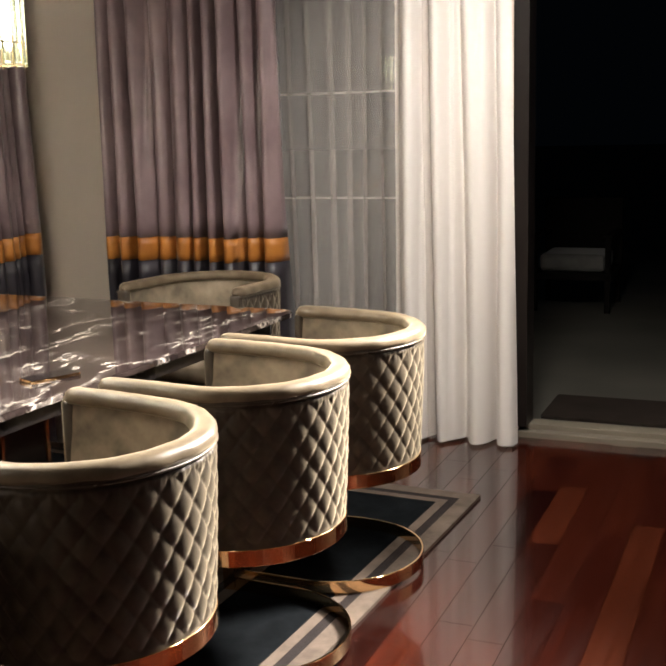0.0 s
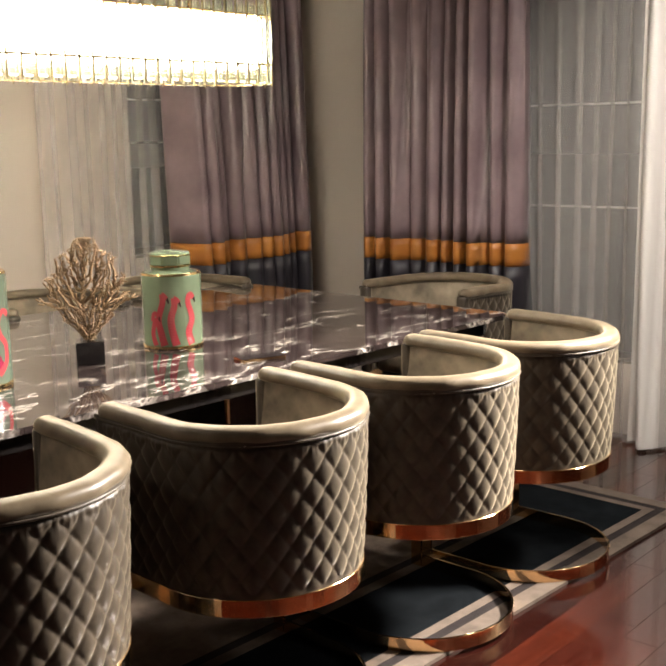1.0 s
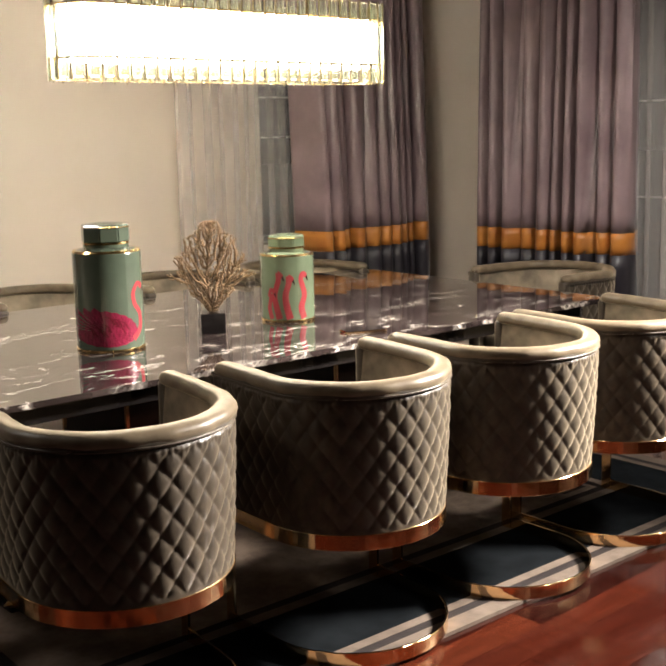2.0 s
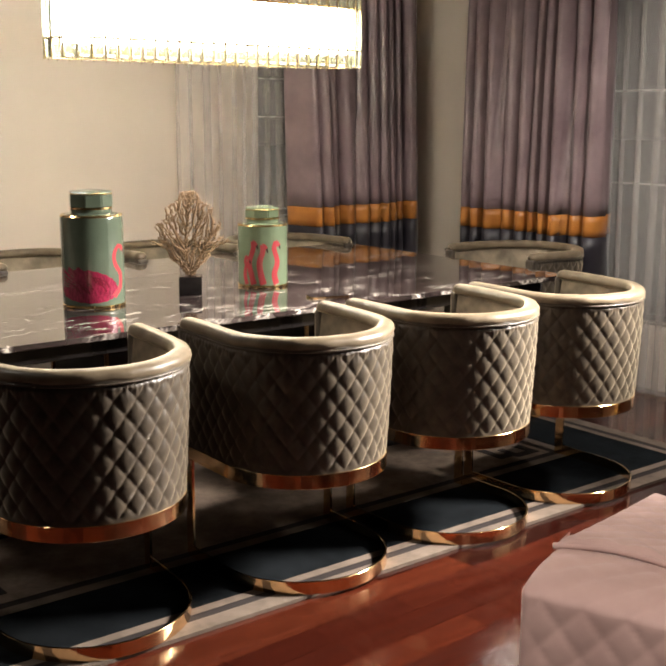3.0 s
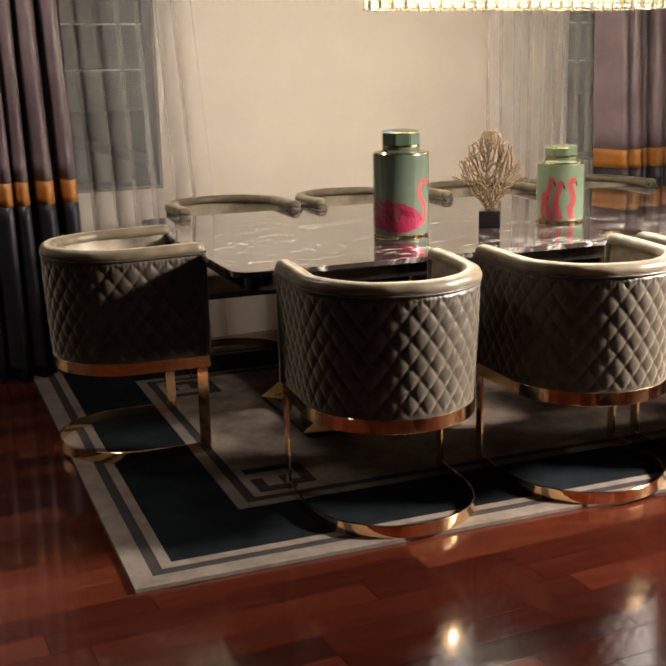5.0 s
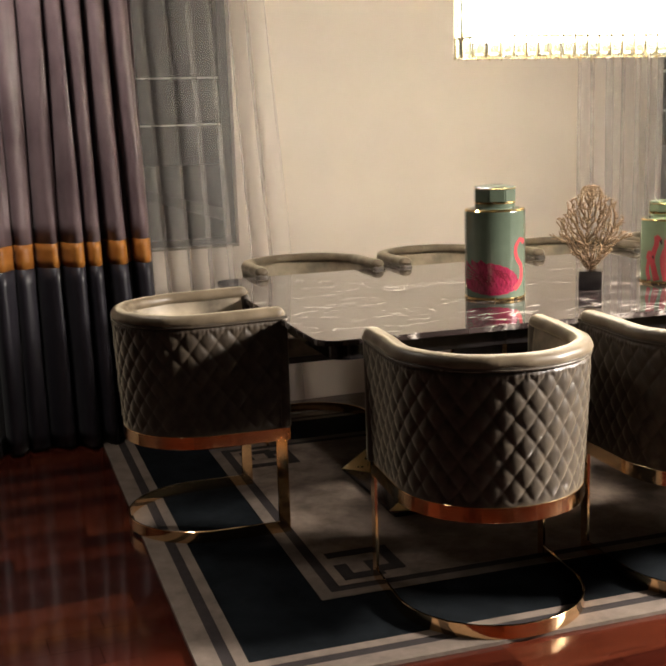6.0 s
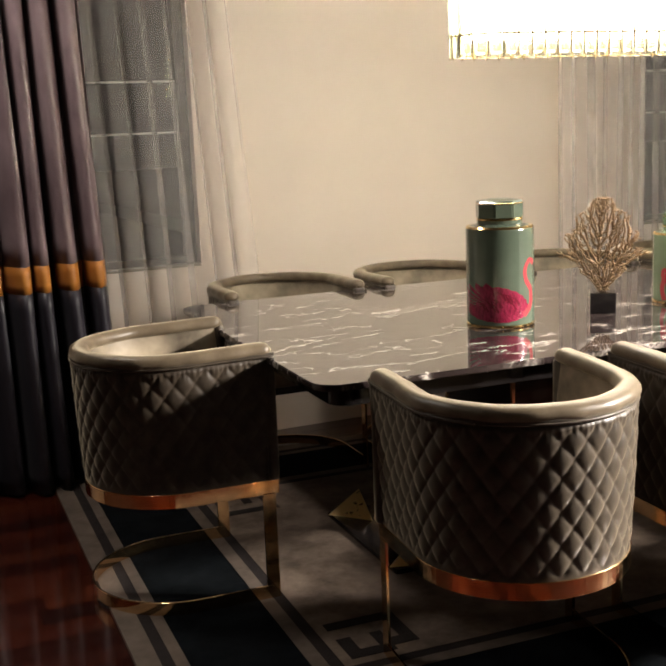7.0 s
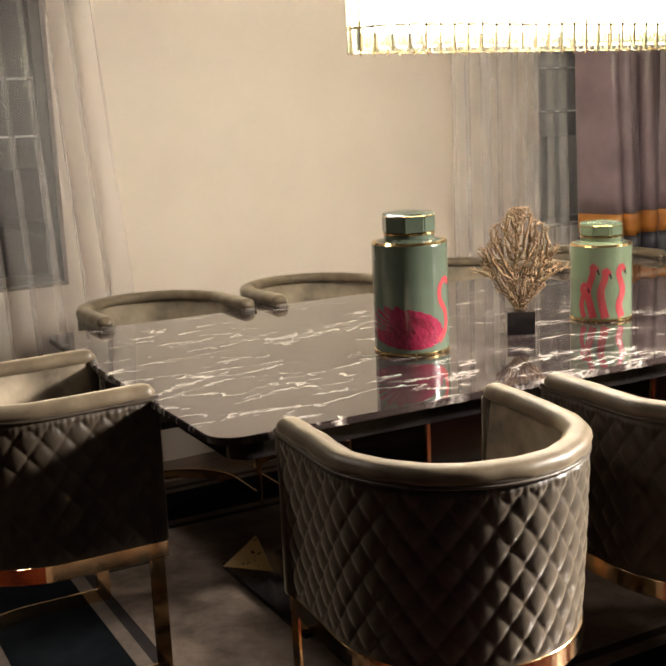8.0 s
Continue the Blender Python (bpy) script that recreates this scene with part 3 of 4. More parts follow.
table = thing("dining_table", "long dining table with polished black white-veined marble top", "table")
part("tabletop", rounded_slab(TX0, TX1, TY0, TY1, TZ - 0.018, TZ, 0.075), MARBLE, table, "polished black marble with white veins")
part("apron", rounded_slab(TX0 + 0.06, TX1 - 0.06, TY0 + 0.06, TY1 - 0.06, TZ - 0.075, TZ - 0.0185, 0.055), BLACK_LACQUER, table, "black lacquered apron")
for cx in (1.42, 2.30):
    side = -1 if cx < 1.8 else 1
    part("plinth", rounded_slab(min(cx, cx + side * 0.56), max(cx, cx + side * 0.56), 0.97, 1.56, RH, RH + 0.016, 0.01), BLACK_LACQUER, table, "thin black gloss plinth")
    bm = bmesh.new()
    box(bm, cx - 0.10, cx + 0.10, 1.03, 1.49, RH + 0.016, TZ - 0.075, bevel=0.006)
    part("pedestal", bm, BLACK_LACQUER, table, "black lacquered pedestal")
    for y in (1.03, 1.49):
        for x in (cx - 0.10, cx + 0.10):
            part("corner_trim", boxes((x - 0.006, x + 0.006, y - 0.006, y + 0.006, RH + 0.016, TZ - 0.075), bevel=0.001), GOLD, table, "polished gold edge strip")
    for y in (1.00, 1.53):
        bm = bmesh.new()
        x = cx + side * 0.57
        k = 1 if y > 1.2 else -1
        base = [bm.verts.new(p) for p in ((x, y, RH + 0.016), (x - side * 0.17, y + k * 0.05, RH + 0.016), (x - side * 0.12, y - k * 0.13, RH + 0.016))]
        tip = bm.verts.new((x - side * 0.12, y - k * 0.01, RH + 0.10))
        bm.faces.new(base)
        for i in range(3):
            bm.faces.new((base[i], base[(i + 1) % 3], tip))
        bmesh.ops.recalc_face_normals(bm, faces=bm.faces[:])
        bmesh.ops.bevel(bm, geom=bm.edges[:], offset=0.002, segments=1, affect="EDGES")
        part("foot", bm, SATIN_GOLD, table, "faceted polished gold foot")

# ---- things on the table ----
def octagon(r, z, turn=0.0, n=8):
    return [(r * math.cos(turn + math.tau * i / n), r * math.sin(turn + math.tau * i / n), z) for i in range(n)]


def lathe8(profile, turn=0.0, n=8):
    rows = [octagon(r, z, turn, n) for r, z in profile]
    bm, vs = grid_mesh(rows, close_v=True)
    bm.faces.new(vs[0][::-1]), bm.faces.new(vs[-1])
    bmesh.ops.recalc_face_normals(bm, faces=bm.faces[:])
    es = [e for e in bm.edges if abs(e.verts[0].co.z - e.verts[1].co.z) > 0.004]
    bmesh.ops.bevel(bm, geom=es, offset=0.004, segments=2, affect="EDGES")
    return bm


def face_radius(theta, r, turn, n=8):
    step = math.tau / n
    k = ((theta - turn) % step) - step / 2
    return r * (0.88 + 0.12 * math.cos(step / 2) / math.cos(k))


def soft_lathe(profile, turn, n=96):
    """A jar wall between round and eight-sided."""
    rows = [[(face_radius(a, r, turn) * math.cos(a), face_radius(a, r, turn) * math.sin(a), z) for a in (math.tau * i / n for i in range(n))] for r, z in profile]
    bm, vs = grid_mesh(rows, close_v=True)
    bm.faces.new(vs[0][::-1]), bm.faces.new(vs[-1])
    bmesh.ops.recalc_face_normals(bm, faces=bm.faces[:])
    return bm


def painted(shapes, r, turn, lift=0.0009):
    """Flat glazed shapes laid on an octagonal jar: outlines in metres (across, height)."""
    bm = bmesh.new()
    for outline, centre in shapes:
        def place(a, z):
            th = a / r
            rr = face_radius(th, r, turn) + lift
            return (rr * math.cos(th), rr * math.sin(th), z)
        c = bm.verts.new(place(*centre))
        big = len(outline) > 8
        last = None
        for f in ((0.15, 0.3, 0.45, 0.6, 0.75, 0.88, 1.0) if big else (0.5, 1.0)):
            vs = [bm.verts.new(place(centre[0] + (a - centre[0]) * f, centre[1] + (z - centre[1]) * f)) for a, z in outline]
            for i in range(len(vs)):
                j = (i + 1) % len(vs)
                bm.faces.new((last[i], vs[i], vs[j], last[j]) if last else (c, vs[i], vs[j]))
            last = vs
    return bm


def stroke(pts, widths):
    """Quads of a brush stroke, as outlines for painted()."""
    out = []
    for (a, b), (w0, w1) in zip(zip(pts, pts[1:]), zip(widths, widths[1:])):
        d = Vector((b[0] - a[0], b[1] - a[1])).normalized()
        n = Vector((-d.y, d.x))
        e = d * 0.0015
        q = [(a[0] - e.x + n.x * w0, a[1] - e.y + n.y * w0), (a[0] - e.x - n.x * w0, a[1] - e.y - n.y * w0), (b[0] + e.x - n.x * w1, b[1] + e.y - n.y * w1), (b[0] + e.x + n.x * w1, b[1] + e.y + n.y * w1)]
        out.append((q, ((a[0] + b[0]) / 2, (a[1] + b[1]) / 2)))
    return out


def curve(ctrl, n=18):
    """A smooth line through control points."""
    pts = []
    m = len(ctrl)
    for i in range(m - 1):
        p0, p1, p2, p3 = (Vector(ctrl[max(0, min(m - 1, i + k))]) for k in (-1, 0, 1, 2))
        for k in range(n // (m - 1) + 1):
            t = k / (n // (m - 1) + 1)
            pts.append(tuple(0.5 * ((2 * p1) + (p2 - p0) * t + (2 * p0 - 5 * p1 + 4 * p2 - p3) * t * t + (3 * p1 - p0 - 3 * p2 + p3) * t ** 3)))
    pts.append(tuple(ctrl[-1]))
    return pts


def lidded_jar(label, x, y, r, h_body, h_all, turn_to, green, lid_green, paint):
    """An eight-sided lidded jar; turn_to is the heading that its painted side faces."""
    j = thing("ginger_jar", label, "jar", Matrix.Translation((x, y, TZ)) @ pose(0, 0, 0, 0, 0, turn_to), group="flamingo jars")
    turn = math.pi / 8
    neck = r * 0.66
    part("body", soft_lathe([(r * 0.99, 0.010), (r, 0.014), (r, h_body - 0.008), (r * 0.985, h_body - 0.001), (neck, h_body + 0.010), (neck, h_body + 0.022)], turn), green, j)
    part("foot_ring", soft_lathe([(r * 0.985, 0.0005), (r * 1.012, 0.002), (r * 1.012, 0.009), (r * 0.985, 0.0105)], turn), BRASS, j, "thin gold foot ring")
    part("shoulder_line", soft_lathe([(r * 0.965, h_body), (r * 0.99, h_body - 0.0045), (r * 1.004, h_body - 0.0035), (r * 0.97, h_body + 0.003)], turn), BRASS, j, "thin gold shoulder line")
    part("neck_line", soft_lathe([(neck * 1.01, h_body + 0.0205), (neck * 1.035, h_body + 0.0215), (neck * 1.035, h_body + 0.0255), (neck * 1.01, h_body + 0.0265)], turn), BRASS, j, "thin gold neck line")
    lid = part("lid", lathe8([(neck * 1.0, h_body + 0.027), (neck * 1.07, h_body + 0.029), (neck * 1.07, h_all - 0.012), (neck * 1.02, h_all - 0.006), (neck * 0.5, h_all - 0.001), (neck * 0.2, h_all)], turn), lid_green, j)
    part("lid_edge", lathe8([(neck * 1.065, h_all - 0.0165), (neck * 1.08, h_all - 0.0155), (neck * 1.08, h_all - 0.0125), (neck * 1.05, h_all - 0.0115)], turn), BRASS, lid, "thin gold lid edge")
    for name, shapes, material in paint(r, h_body):
        part(name, painted(shapes, r, turn, 0.0016 if name == "feathers" else 0.0009), material, j)
    return j


def one_flamingo(r, h):
    body = []
    rnd = random.Random(4)
    for i in range(48):
        a = math.tau * i / 48
        rr = 1.0 + (0.15 if i % 2 else -0.06) * (1 if 1.5 < a < 3.4 else 0.15)
        x = -0.045 + 0.122 * math.cos(a) * rr * (1.12 if math.cos(a) < 0 else 1.0)
        z = 0.074 + (0.062 if math.sin(a) > 0 else 0.052) * math.sin(a) * rr - 0.012 * math.cos(a)
        body.append((x, max(0.013, z)))
    neck = curve([(0.060, 0.040), (0.092, 0.070), (0.094, 0.115), (0.070, 0.150), (0.066, 0.185), (0.088, 0.212), (0.112, 0.200)], 30)
    wid = [0.010 - 0.0035 * i / len(neck) for i in range(len(neck))]
    wid[-4:] = [0.0085, 0.010, 0.0095, 0.007]
    legs = stroke([(-0.02, 0.03), (-0.022, 0.017)], [0.003, 0.003])
    feathers = []
    for i in range(11):
        x0 = -0.07 + 0.011 * i
        z0 = 0.05 + 0.045 * rnd.random()
        feathers += stroke(curve([(x0, z0), (x0 - 0.012, z0 + 0.020), (x0 - 0.030, z0 + 0.026)], 4), [0.0035, 0.003, 0.0026, 0.0022, 0.0018, 0.0012, 0.001, 0.001, 0.001])
    return (("flamingo_body", [(body, (-0.03, 0.070))], FLAMINGO), ("feathers", feathers, FEATHER), ("flamingo_neck", stroke(neck, wid), FLAMINGO_NECK), ("beak", stroke([(0.114, 0.198), (0.124, 0.184)], [0.005, 0.002]), FLAMINGO_DARK))


def four_flamingos(r, h):
    shapes, beaks = [], []
    for x, top, w, bend in ((-0.066, 0.120, 0.0075, 0.01), (-0.036, 0.178, 0.010, -0.016), (0.002, 0.165, 0.0105, -0.012), (0.056, 0.176, 0.0105, 0.014)):
        n = curve([(x + 0.006, 0.016), (x - 0.004, 0.055), (x + bend * 0.7, 0.10), (x - bend * 0.3, top - 0.025), (x + 0.004, top), (x + 0.018, top - 0.012)], 24)
        shapes.append(("flamingo_neck", stroke(n, [w * (1.25 - 0.5 * i / len(n)) for i in range(len(n))]), FLAMINGO_NECK))
        beaks.append(("beak", stroke([(x + 0.018, top - 0.010), (x + 0.024, top - 0.026)], [0.005, 0.002]), FLAMINGO_DARK))
    return shapes + beaks


lidded_jar("tall sage green lidded jar painted with a magenta flamingo", 1.305, 1.075, 0.108, 0.315, 0.402, -109, JAR_GREEN, JAR_GREEN, one_flamingo)
lidded_jar("smaller pale green lidded jar painted with flamingo necks", 2.035, 1.095, 0.098, 0.240, 0.312, -128, JAR_PALE, JAR_PALE, four_flamingos)


def coral_fan():
    c = thing("coral_ornament", "gilt sea-fan coral sculpture on a black cube base", "ornament", Matrix.Translation((1.695, 1.075, TZ)) @ pose(0, 0, 0, 0, 0, -32))
    part("base", boxes((-0.042, 0.042, -0.042, 0.042, 0.0005, 0.068), bevel=0.002), BLACK_LACQUER, c, "glossy black cube base")
    rnd = random.Random(12)

    def half_width(z):
        k = z / 0.315
        lobes = 0.86 + 0.14 * math.cos(k * 31.0)
        return 0.158 * lobes * float(np.interp(k, (0.0, 0.2, 0.42, 0.6, 0.8, 1.0), (0.06, 0.42, 1.0, 0.80, 0.58, 0.16))) + 0.004

    aims = []
    while len(aims) < 2300:
        z = rnd.uniform(0.004, 0.315)
        w = half_width(z)
        aims.append((rnd.uniform(-w, w), rnd.uniform(-0.022, 0.022), z))
    aims = np.array(aims)
    nodes, parents = [Vector((0, 0, -0.004)), Vector((0, 0, 0.006))], [0, 0]
    step, kill = 0.0052, 0.0050
    for _ in range(120):
        pts = np.array([tuple(p) for p in nodes])
        gap = np.linalg.norm(aims[:, None, :] - pts[None, :, :], axis=2)
        near = gap.argmin(axis=1)
        aims, near = aims[gap.min(axis=1) > kill], near[gap.min(axis=1) > kill]
        if not len(aims) or len(nodes) > 3800:
            break
        grew = False
        for i in sorted(set(near.tolist())):
            pull = aims[near == i] - pts[i]
            pull /= np.linalg.norm(pull, axis=1)[:, None]
            v = Vector(pull[rnd.randrange(len(pull))]) + Vector(pull.mean(axis=0)) * 0.6 + Vector((rnd.uniform(-0.6, 0.6), rnd.uniform(-0.2, 0.2), rnd.uniform(-0.35, 0.45)))
            q = nodes[i] + v.normalized() * step
            if np.linalg.norm(pts - np.array(tuple(q)), axis=1).min() > step * 0.55:
                nodes.append(q)
                parents.append(i)
                grew = True
        if not grew:
            aims = aims[rnd.randrange(2)::2]
    load = [1] * len(nodes)
    for i in range(len(nodes) - 1, 0, -1):
        load[parents[i]] += load[i]
    bm = bmesh.new()
    lift = Vector((0, 0, 0.066))
    for i in range(1, len(nodes)):
        r0, r1 = (0.0018 + 0.00021 * min(load[k], 60) ** 0.62 for k in (parents[i], i))
        tube(bm, [nodes[parents[i]] + lift, nodes[i] + lift], [min(r0, r1 * 1.3), r1], 5)
    part("coral", bm, CORAL_GOLD, c, "branching gilt sea fan", smooth=True)
    return c


coral_fan()

phone = thing("mobile_phone", "black mobile phone lying on the marble table", "phone", Matrix.Translation((2.05, 0.70, TZ + 0.0005)) @ pose(0, 0, 0, 0, 0, 70))
part("case", rounded_slab(-0.036, 0.036, -0.075, 0.075, 0, 0.008, 0.009, 0.0015), GOLD, phone, "pale metal edge")
part("screen", rounded_slab(-0.033, 0.033, -0.072, 0.072, 0.0081, 0.0088, 0.007, 0), BLACK_LACQUER, phone, "dark glass screen")

# ---- chandelier ----
CX0, CX1, CYC, CW, CZ0, CZ1 = 1.232, 2.585, 1.215, 0.13, 1.597, 1.880
lamp = thing("chandelier", "long lit crystal chandelier in three tiers with brass frame", "chandelier")


def stadium(n, w, x0, x1, y):
    """Points and outward normals round a long oval."""
    r = w
    straight = (x1 - x0) - 2 * r
    total = 2 * straight + math.tau * r
    out = []
    for i in range(n):
        d = total * i / n
        if d < straight:
            out.append((Vector((x0 + r + d, y - r, 0)), Vector((0, -1, 0))))
        elif d < straight + math.pi * r:
            a = -math.pi / 2 + (d - straight) / r
            nn = Vector((math.cos(a), math.sin(a), 0))
            out.append((Vector((x1 - r, y, 0)) + nn * r, nn))
        elif d < 2 * straight + math.pi * r:
            out.append((Vector((x1 - r - (d - straight - math.pi * r), y + r, 0)), Vector((0, 1, 0))))
        else:
            a = math.pi / 2 + (d - 2 * straight - math.pi * r) / r
            nn = Vector((math.cos(a), math.sin(a), 0))
            out.append((Vector((x0 + r, y, 0)) + nn * r, nn))
    return out


def oval_band(z0, z1, w, thick):
    rows = []
    for p, n in stadium(96, w, CX0 + (CW - w), CX1 - (CW - w), CYC):
        rows.append([p + Vector((0, 0, z0)), p + Vector((0, 0, z1)), p - n * thick + Vector((0, 0, z1)), p - n * thick + Vector((0, 0, z0))])
    bm, _ = grid_mesh(rows, close_u=True, close_v=True)
    bmesh.ops.recalc_face_normals(bm, faces=bm.faces[:])
    return bm


bm = rounded_slab(CX0 + 0.04, CX1 - 0.04, CYC - CW + 0.04, CYC + CW - 0.04, CZ0 + 0.058, CZ1 - 0.06, CW - 0.041, 0)
part("light_core", bm, LAMP_GLOW, lamp, "glowing warm white light core")
for z in (CZ0 + 0.060, CZ1 - 0.060):
    part("brass_hoop", oval_band(z, z + 0.005, CW + 0.002, 0.010), BRASS, lamp)
part("brass_hoop", oval_band(CZ0 + 0.002, CZ0 + 0.005, CW - 0.010, 0.006), BRASS, lamp)
rod_bm = boxes((-0.0155, 0.0155, -0.006, 0.006, 0, 0.066), bevel=0.0055)
rod_mesh = mesh_of("crystal", rod_bm, CRYSTAL)
long_mesh = mesh_of("crystal", boxes((-0.018, 0.018, -0.006, 0.006, 0, 0.150), bevel=0.004), CRYSTAL)
pin_mesh = mesh_of("pin", boxes((-0.0022, 0.0022, -0.002, 0.002, 0, 0.088)), DARK_BRASS)
ring_pts = stadium(62, CW - 0.004, CX0 + 0.004, CX1 - 0.004, CYC)
for k, (p, n) in enumerate(ring_pts):
    turn = math.atan2(n.y, n.x) + math.pi / 2
    for me, z in ((rod_mesh, CZ0), (long_mesh, CZ0 + 0.065), (rod_mesh, CZ1 - 0.064)):
        ob = new("crystal", me)
        ob.parent = lamp
        ob.matrix_basis = Matrix.Translation(p + Vector((0, 0, z))) @ Matrix.Rotation(turn + radians(random.uniform(-6, 6)), 4, "Z")
        ob.visible_shadow = False
for k, (p, n) in enumerate(stadium(62, CW + 0.004, CX0 - 0.004, CX1 + 0.004, CYC)):
    q = ring_pts[k][0].lerp(ring_pts[(k + 1) % 62][0], 0.5) + n * 0.007
    for z in (CZ0 - 0.006, CZ1 - 0.080):
        ob = new("pin", pin_mesh)
        ob.parent = lamp
        ob.matrix_basis = Matrix.Translation(q + Vector((0, 0, z)))
for x in (CX0 + 0.33, CX1 - 0.33):
    bm = bmesh.new()
    tube(bm, [Vector((x, CYC, CZ1 - 0.06)), Vector((x, CYC, TOP))], [0.005, 0.005], 8)
    part("suspension_rod", bm, BRASS, lamp)
part("top_plate", rounded_slab(CX0 + 0.06, CX1 - 0.06, CYC - CW + 0.06, CYC + CW - 0.06, CZ1 - 0.058, CZ1 - 0.050, CW - 0.061, 0), BRASS, lamp)
part("ceiling_rose", rounded_slab(CX0 + 0.25, CX1 - 0.25, CYC - 0.05, CYC + 0.05, TOP - 0.03, TOP - 0.0005, 0.045), BRASS, lamp)

# ---- added fill lamps outside the view: recessed ceiling downlights and a floor lamp ----
def downlight(x, y, power, cone, blend, aim=None):
    """An added, unseen ceiling fill lamp; aim is the point that its swivelling lamp is turned to, straight down without
    one.
    """
    d = thing("downlight", "unseen recessed ceiling lamp with white ring, added to light the room", "ceiling light", Matrix.Translation((x, y, TOP)), group="ceiling downlights")
    rows = []
    for i in range(40):
        a = math.tau * i / 40
        rows.append([(r * math.cos(a), r * math.sin(a), z) for r, z in ((0.075, -0.001), (0.105, -0.001), (0.105, -0.008), (0.098, -0.012), (0.082, -0.012), (0.075, -0.006))])
    bm, _ = grid_mesh(rows, close_u=True, close_v=True)
    bmesh.ops.recalc_face_normals(bm, faces=bm.faces[:])
    part("ring", bm, FRAME_WHITE, d, smooth=True)
    bm = bmesh.new()
    bmesh.ops.create_cone(bm, cap_ends=True, segments=40, radius1=0.074, radius2=0.074, depth=0.004, matrix=Matrix.Translation((0, 0, -0.003)))
    part("diffuser", bm, FILL_GLOW, d)
    li = bpy.data.lights.new("ceiling_fill_beam", "SPOT")
    li.energy, li.color, li.spot_size, li.spot_blend, li.shadow_soft_size = power, (1.0, 0.92, 0.83), radians(cone), blend, 0.16
    eye = Vector((x, y, TOP - 0.02))
    new("ceiling_fill_beam", li).matrix_basis = look(eye, aim) if aim else Matrix.Translation(eye)


# Five unseen fills, set and aimed where the room came out too dark.
downlight(3.10, -1.90, GENERAL_FILL_POWER, 146, 0.5)
downlight(-0.30, -2.10, FRONT_POWER, 38, 0.8, (1.05, -1.55, 0.40))
downlight(-0.50, 1.75, REAR_POWER, 136, 0.6)
downlight(-0.75, 0.30, SIDE_POWER, 60, 1.0)
downlight(3.05, -0.25, CORNER_POWER, 112, 1.0, (3.98, 0.22, 0.45))


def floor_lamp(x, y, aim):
    """An added, unseen fill light built as a standing lamp whose metal head is turned to the dining table."""
    f = thing("floor_lamp", "added unseen fill light shaped as a brass floor lamp with a tilted head", "floor lamp", Matrix.Translation((x, y, 0)))
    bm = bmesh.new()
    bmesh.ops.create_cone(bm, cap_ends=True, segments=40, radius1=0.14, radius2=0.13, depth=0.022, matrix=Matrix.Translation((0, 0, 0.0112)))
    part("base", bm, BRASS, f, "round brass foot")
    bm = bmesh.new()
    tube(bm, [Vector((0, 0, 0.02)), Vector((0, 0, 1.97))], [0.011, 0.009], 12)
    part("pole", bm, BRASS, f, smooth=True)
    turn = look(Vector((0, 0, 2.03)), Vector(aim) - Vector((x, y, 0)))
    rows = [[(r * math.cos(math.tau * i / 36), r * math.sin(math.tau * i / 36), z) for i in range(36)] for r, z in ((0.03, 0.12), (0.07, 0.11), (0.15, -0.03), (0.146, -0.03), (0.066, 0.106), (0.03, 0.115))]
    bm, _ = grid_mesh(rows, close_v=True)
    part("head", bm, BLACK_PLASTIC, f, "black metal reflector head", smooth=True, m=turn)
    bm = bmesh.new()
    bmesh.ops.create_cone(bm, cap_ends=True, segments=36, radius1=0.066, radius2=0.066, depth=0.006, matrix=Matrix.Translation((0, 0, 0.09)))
    part("diffuser", bm, FILL_GLOW, f, "glowing lamp disc", m=turn)
    li = bpy.data.lights.new("floor_fill_beam", "SPOT")
    li.energy, li.color, li.spot_size, li.spot_blend, li.shadow_soft_size = FLOOR_FILL_POWER, (1.0, 0.92, 0.83), radians(56), 1.0, 0.24
    new("floor_fill_beam", li).matrix_basis = look(Vector((x, y, 2.03)), Vector(aim))


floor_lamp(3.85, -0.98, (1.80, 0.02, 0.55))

# ---- the pink armchair in the foreground ----
def quilted(d, g, size=0.072):
    """Height of small diamond quilting, d and g measured along the cloth."""
    a, b = d / size + g / (size * 1.15), d / size - g / (size * 1.15)
    return abs(math.sin(math.pi * a) * math.sin(math.pi * b)) ** 0.26


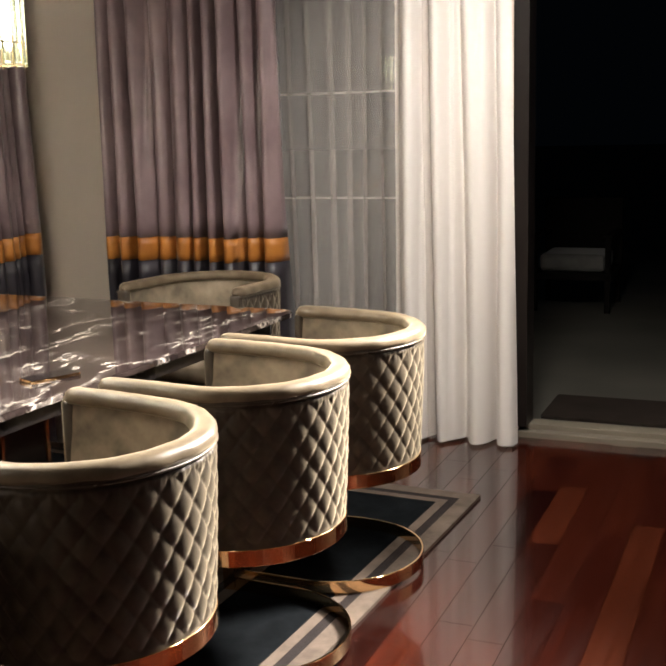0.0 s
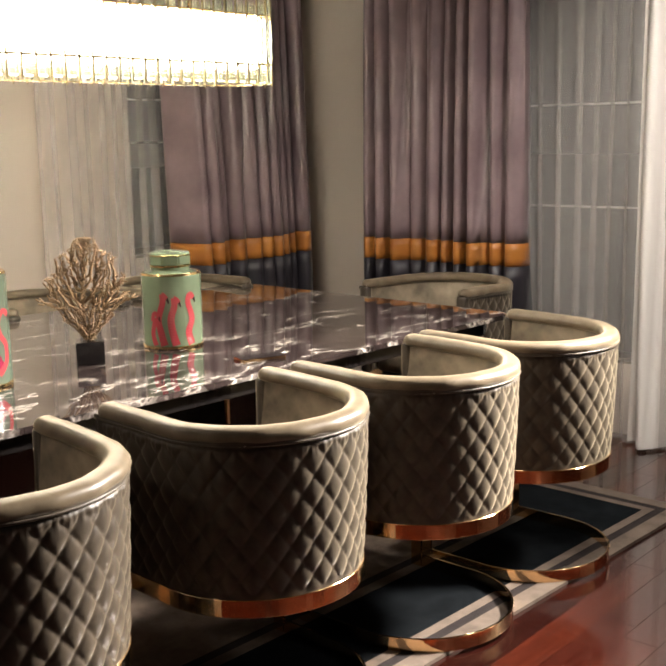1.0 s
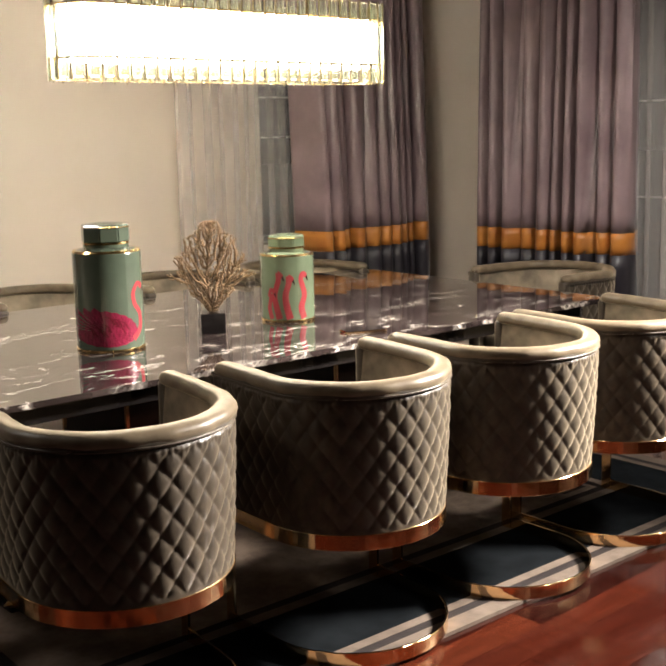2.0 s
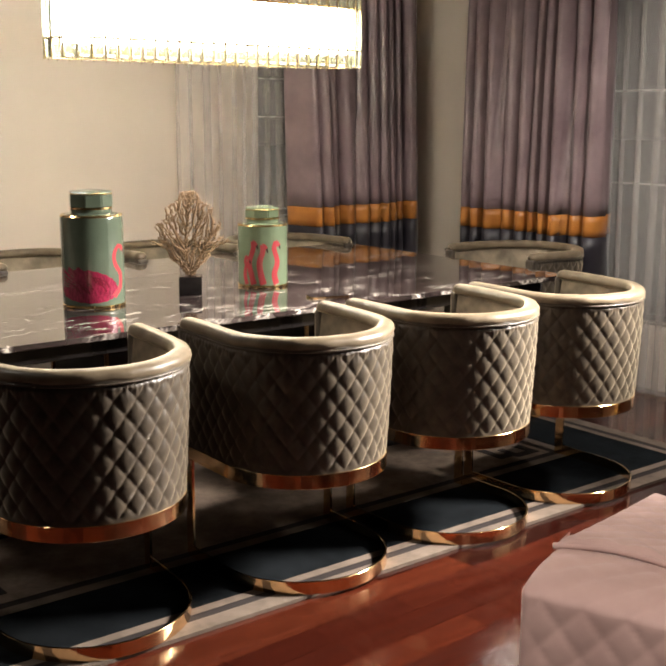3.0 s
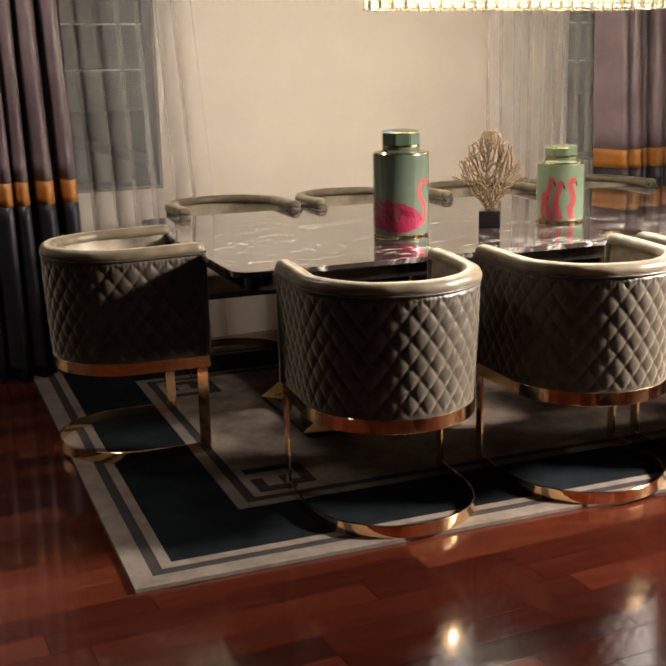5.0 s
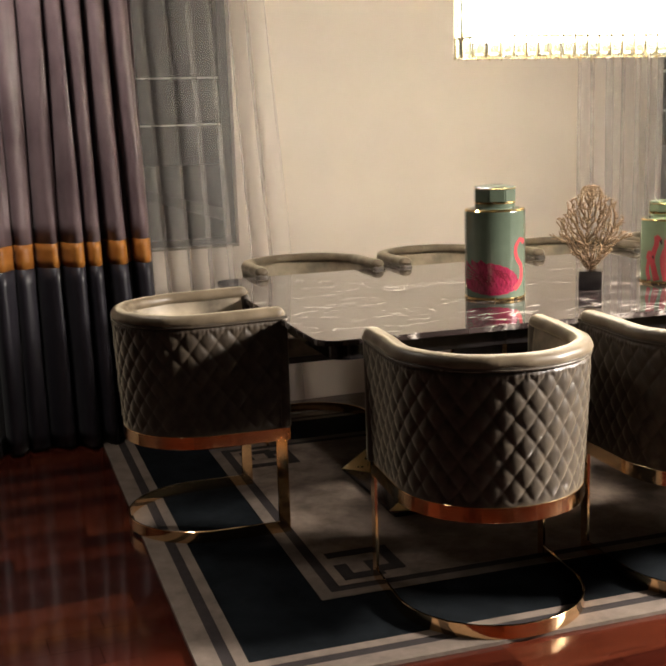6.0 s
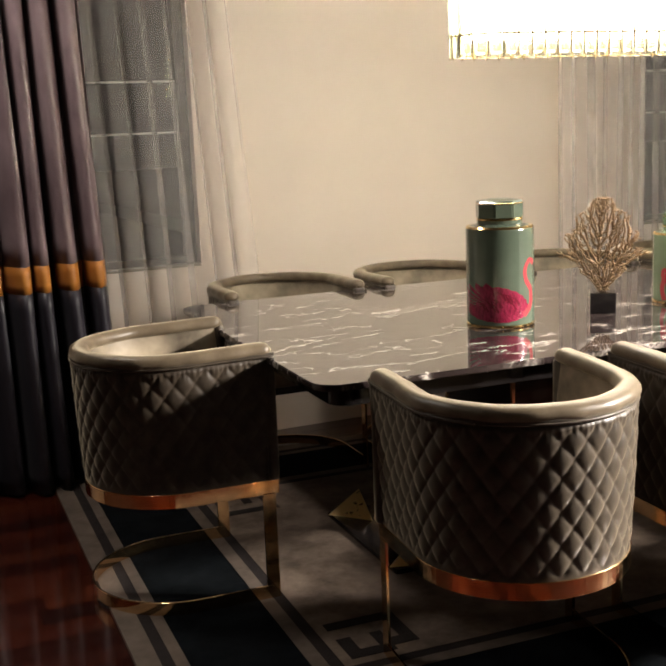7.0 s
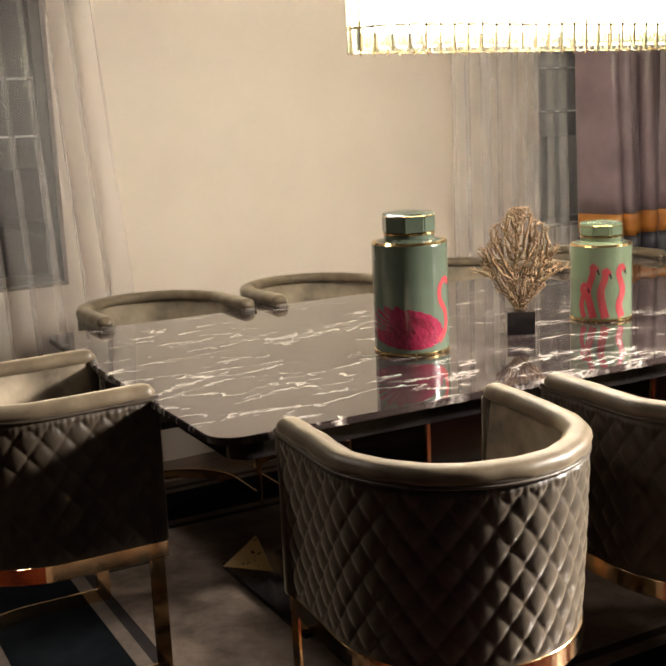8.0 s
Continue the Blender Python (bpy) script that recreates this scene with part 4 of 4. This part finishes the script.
def pink_armchair():
    """Local x runs along the outer back, local y from the back to the front of the seat."""
    c = thing("armchair", "dusty pink quilted velvet armchair with thick piped arms", "armchair", pose(0.910, -1.278, 0, 0, 0, -69.6))
    W, D, T = 0.78, 0.80, 0.19

    # the back: up the outer face, over the rounded top and down inside
    section = [(0.0, 0.09 + 0.535 * i / 64) for i in range(65)]
    section += [(0.10 * (1 - math.cos(k * math.pi / 28)), 0.625 + 0.031 * math.sin(k * math.pi / 28)) for k in range(1, 15)]
    section += [(0.10 + 0.09 * k / 8, 0.656 - 0.004 * (k / 8) ** 2) for k in range(1, 9)] + [(T, 0.62 - 0.22 * k / 4) for k in range(5)]
    rows = []
    nx = 150
    for i in range(nx + 1):
        x = W * i / nx
        e = min(x, W - x)
        tuck = 0.016 * (1 - math.sqrt(max(0.0, 1 - max(0.0, 1 - e / 0.016) ** 2)))
        row, run, last = [], 0.0, section[0]
        for k, (y, z) in enumerate(section):
            run += math.hypot(y - last[0], z - last[1])
            last = (y, z)
            puff = 0.0065 * (quilted(x, run) - 0.8) * min(1.0, e / 0.03) * (1 if k < 84 else 0)
            up = min(1.0, max(0.0, (z - 0.625) / 0.03)) if k > 64 else 0.0
            row.append((x, y - puff * (1 - up) + tuck * (1 - up), z + puff * up - tuck * up))
        rows.append(row)
    bm, vs = grid_mesh(rows)
    bm.faces.new(vs[0]), bm.faces.new(vs[-1][::-1])
    bmesh.ops.recalc_face_normals(bm, faces=bm.faces[:])
    part("back", bm, PINK, c, "diamond-quilted pink velvet outer back", smooth=True)

    # the arms: broad quilted pads that slope down to the front, a corded edge where they lap over the back
    def pad_edge(k):
        return 0.135 + 0.062 * math.sin(math.pi * min(1.0, 0.08 + 0.92 * k)) ** 0.6

    for x0, x1 in ((0.0, 0.25), (W - 0.25, W)):
        rows = []
        for i in range(41):
            k = i / 40
            row = []
            y0 = pad_edge(k if x0 == 0.0 else 1 - k)
            for j in range(91):
                v = j / 90
                y = y0 + (D - y0) * v
                z = 0.672 - 0.105 * v ** 0.9
                x = x0 + (x1 - x0) * k
                soft = min(1.0, min(k, 1 - k) / 0.08, v / 0.03, (1 - v) / 0.03)
                row.append((x, y, z - 0.022 * (1 - math.sqrt(max(0.0, 1 - (1 - soft) ** 2))) + 0.007 * (quilted(x, y) - 0.8) * soft))
            rows.append(row)
        bm, vs = grid_mesh(rows)
        rim_loop = [vs[i][0] for i in range(41)] + [vs[40][j] for j in range(1, 91)] + [vs[i][90] for i in range(39, -1, -1)] + [vs[0][j] for j in range(89, 0, -1)]
        low = [bm.verts.new((v.co.x, max(v.co.y, T + 0.004) if v.co.y > 0.26 else v.co.y, 0.655 if v.co.y < T + 0.06 else 0.09)) for v in rim_loop]
        for i in range(len(low)):
            j = (i + 1) % len(low)
            bm.faces.new((rim_loop[i], rim_loop[j], low[j], low[i]))
        bmesh.ops.recalc_face_normals(bm, faces=bm.faces[:])
        part("arm", bm, PINK, c, "quilted pink velvet arm pad", smooth=True)
        cord = [Vector((x0 + (x1 - x0) * i / 40, pad_edge(i / 40 if x0 == 0.0 else 1 - i / 40) - 0.002, 0.657)) for i in range(41)]
        bm = bmesh.new()
        tube(bm, cord, [0.0065] * 41, 8)
        part("piping", bm, PINK, c, "corded pink piping", smooth=True)
    part("back_cushion", boxes((0.254, W - 0.254, T + 0.002, T + 0.13, 0.445, 0.655), bevel=0.045), PINK, c, "plump pink velvet back cushion", smooth=True)
    part("seat", boxes((0.252, W - 0.252, T + 0.002, D - 0.01, 0.26, 0.44), bevel=0.03), PINK, c, smooth=True)
    part("base", boxes((0.02, W - 0.02, 0.02, D - 0.02, 0.08, 0.26), bevel=0.008), PINK, c)
    for x in (0.07, W - 0.07):
        for y in (0.07, D - 0.07):
            bm = bmesh.new()
            tube(bm, [Vector((x, y, 0)), Vector((x, y, 0.085))], [0.012, 0.018], 10)
            part("leg", bm, GOLD, c, "short gold leg")
    return c


pink_armchair()

# ---- floor boards, nearest ones singly ----
BOARD = 0.105


def board_bm(x0, x1, y0, y1):
    bm = bmesh.new()
    g, b, d = 0.0003, 0.0009, 0.005
    lo = [bm.verts.new((x, y, -d)) for x, y in ((x0 + g, y0 + g), (x1 - g, y0 + g), (x1 - g, y1 - g), (x0 + g, y1 - g))]
    hi = [bm.verts.new((x, y, -0.0002)) for x, y in ((x0 + b, y0 + b), (x1 - b, y0 + b), (x1 - b, y1 - b), (x0 + b, y1 - b))]
    bm.faces.new(hi)
    for i in range(4):
        j = (i + 1) % 4
        bm.faces.new((lo[i], lo[j], hi[j], hi[i]))
    return bm


floor_ob = bpy.data.objects["floor"]
rnd = random.Random(7)
near_boards = []
verts, faces = [], []
board_meshes = {}
y = -8.3
row = 0
while y < 0.0:
    x = -3.6 - rnd.uniform(0, 0.9)
    while x < UR:
        length = rnd.choice((0.45, 0.6, 0.75, 0.9))
        a, b = max(x, -3.6), min(x + length, UR)
        if b - a > 0.02:
            if -1.2 < (a + b) / 2 and y > -4.6 and a == x and b == x + length and len(near_boards) < 300 and (y < -2.2 or (a + b) / 2 > 2.9):
                near_boards.append((a, y, length))
            else:
                k = len(verts)
                g, e = 0.0003, 0.0009
                verts += [(a + g, y + g, -0.005), (b - g, y + g, -0.005), (b - g, y + BOARD - g, -0.005), (a + g, y + BOARD - g, -0.005),
                          (a + e, y + e, -0.0002), (b - e, y + e, -0.0002), (b - e, y + BOARD - e, -0.0002), (a + e, y + BOARD - e, -0.0002)]
                faces += [(k + 4, k + 5, k + 6, k + 7), (k, k + 1, k + 5, k + 4), (k + 1, k + 2, k + 6, k + 5), (k + 2, k + 3, k + 7, k + 6), (k + 3, k, k + 4, k + 7)]
        x += length
    y += BOARD
for a, y, length in near_boards:
    if length not in board_meshes:
        board_meshes[length] = mesh_of("board", board_bm(0, length, 0, BOARD), WOOD)
    ob = new("board", board_meshes[length])
    ob.parent = floor_ob
    ob.matrix_basis = Matrix.Translation((a, y, 0))
me = bpy.data.meshes.new("boards")
me.from_pydata(verts, [], faces)
me.materials.append(WOOD)
rest = new("boards", me)
rest.parent = floor_ob
tagged(rest, kind="stuff")
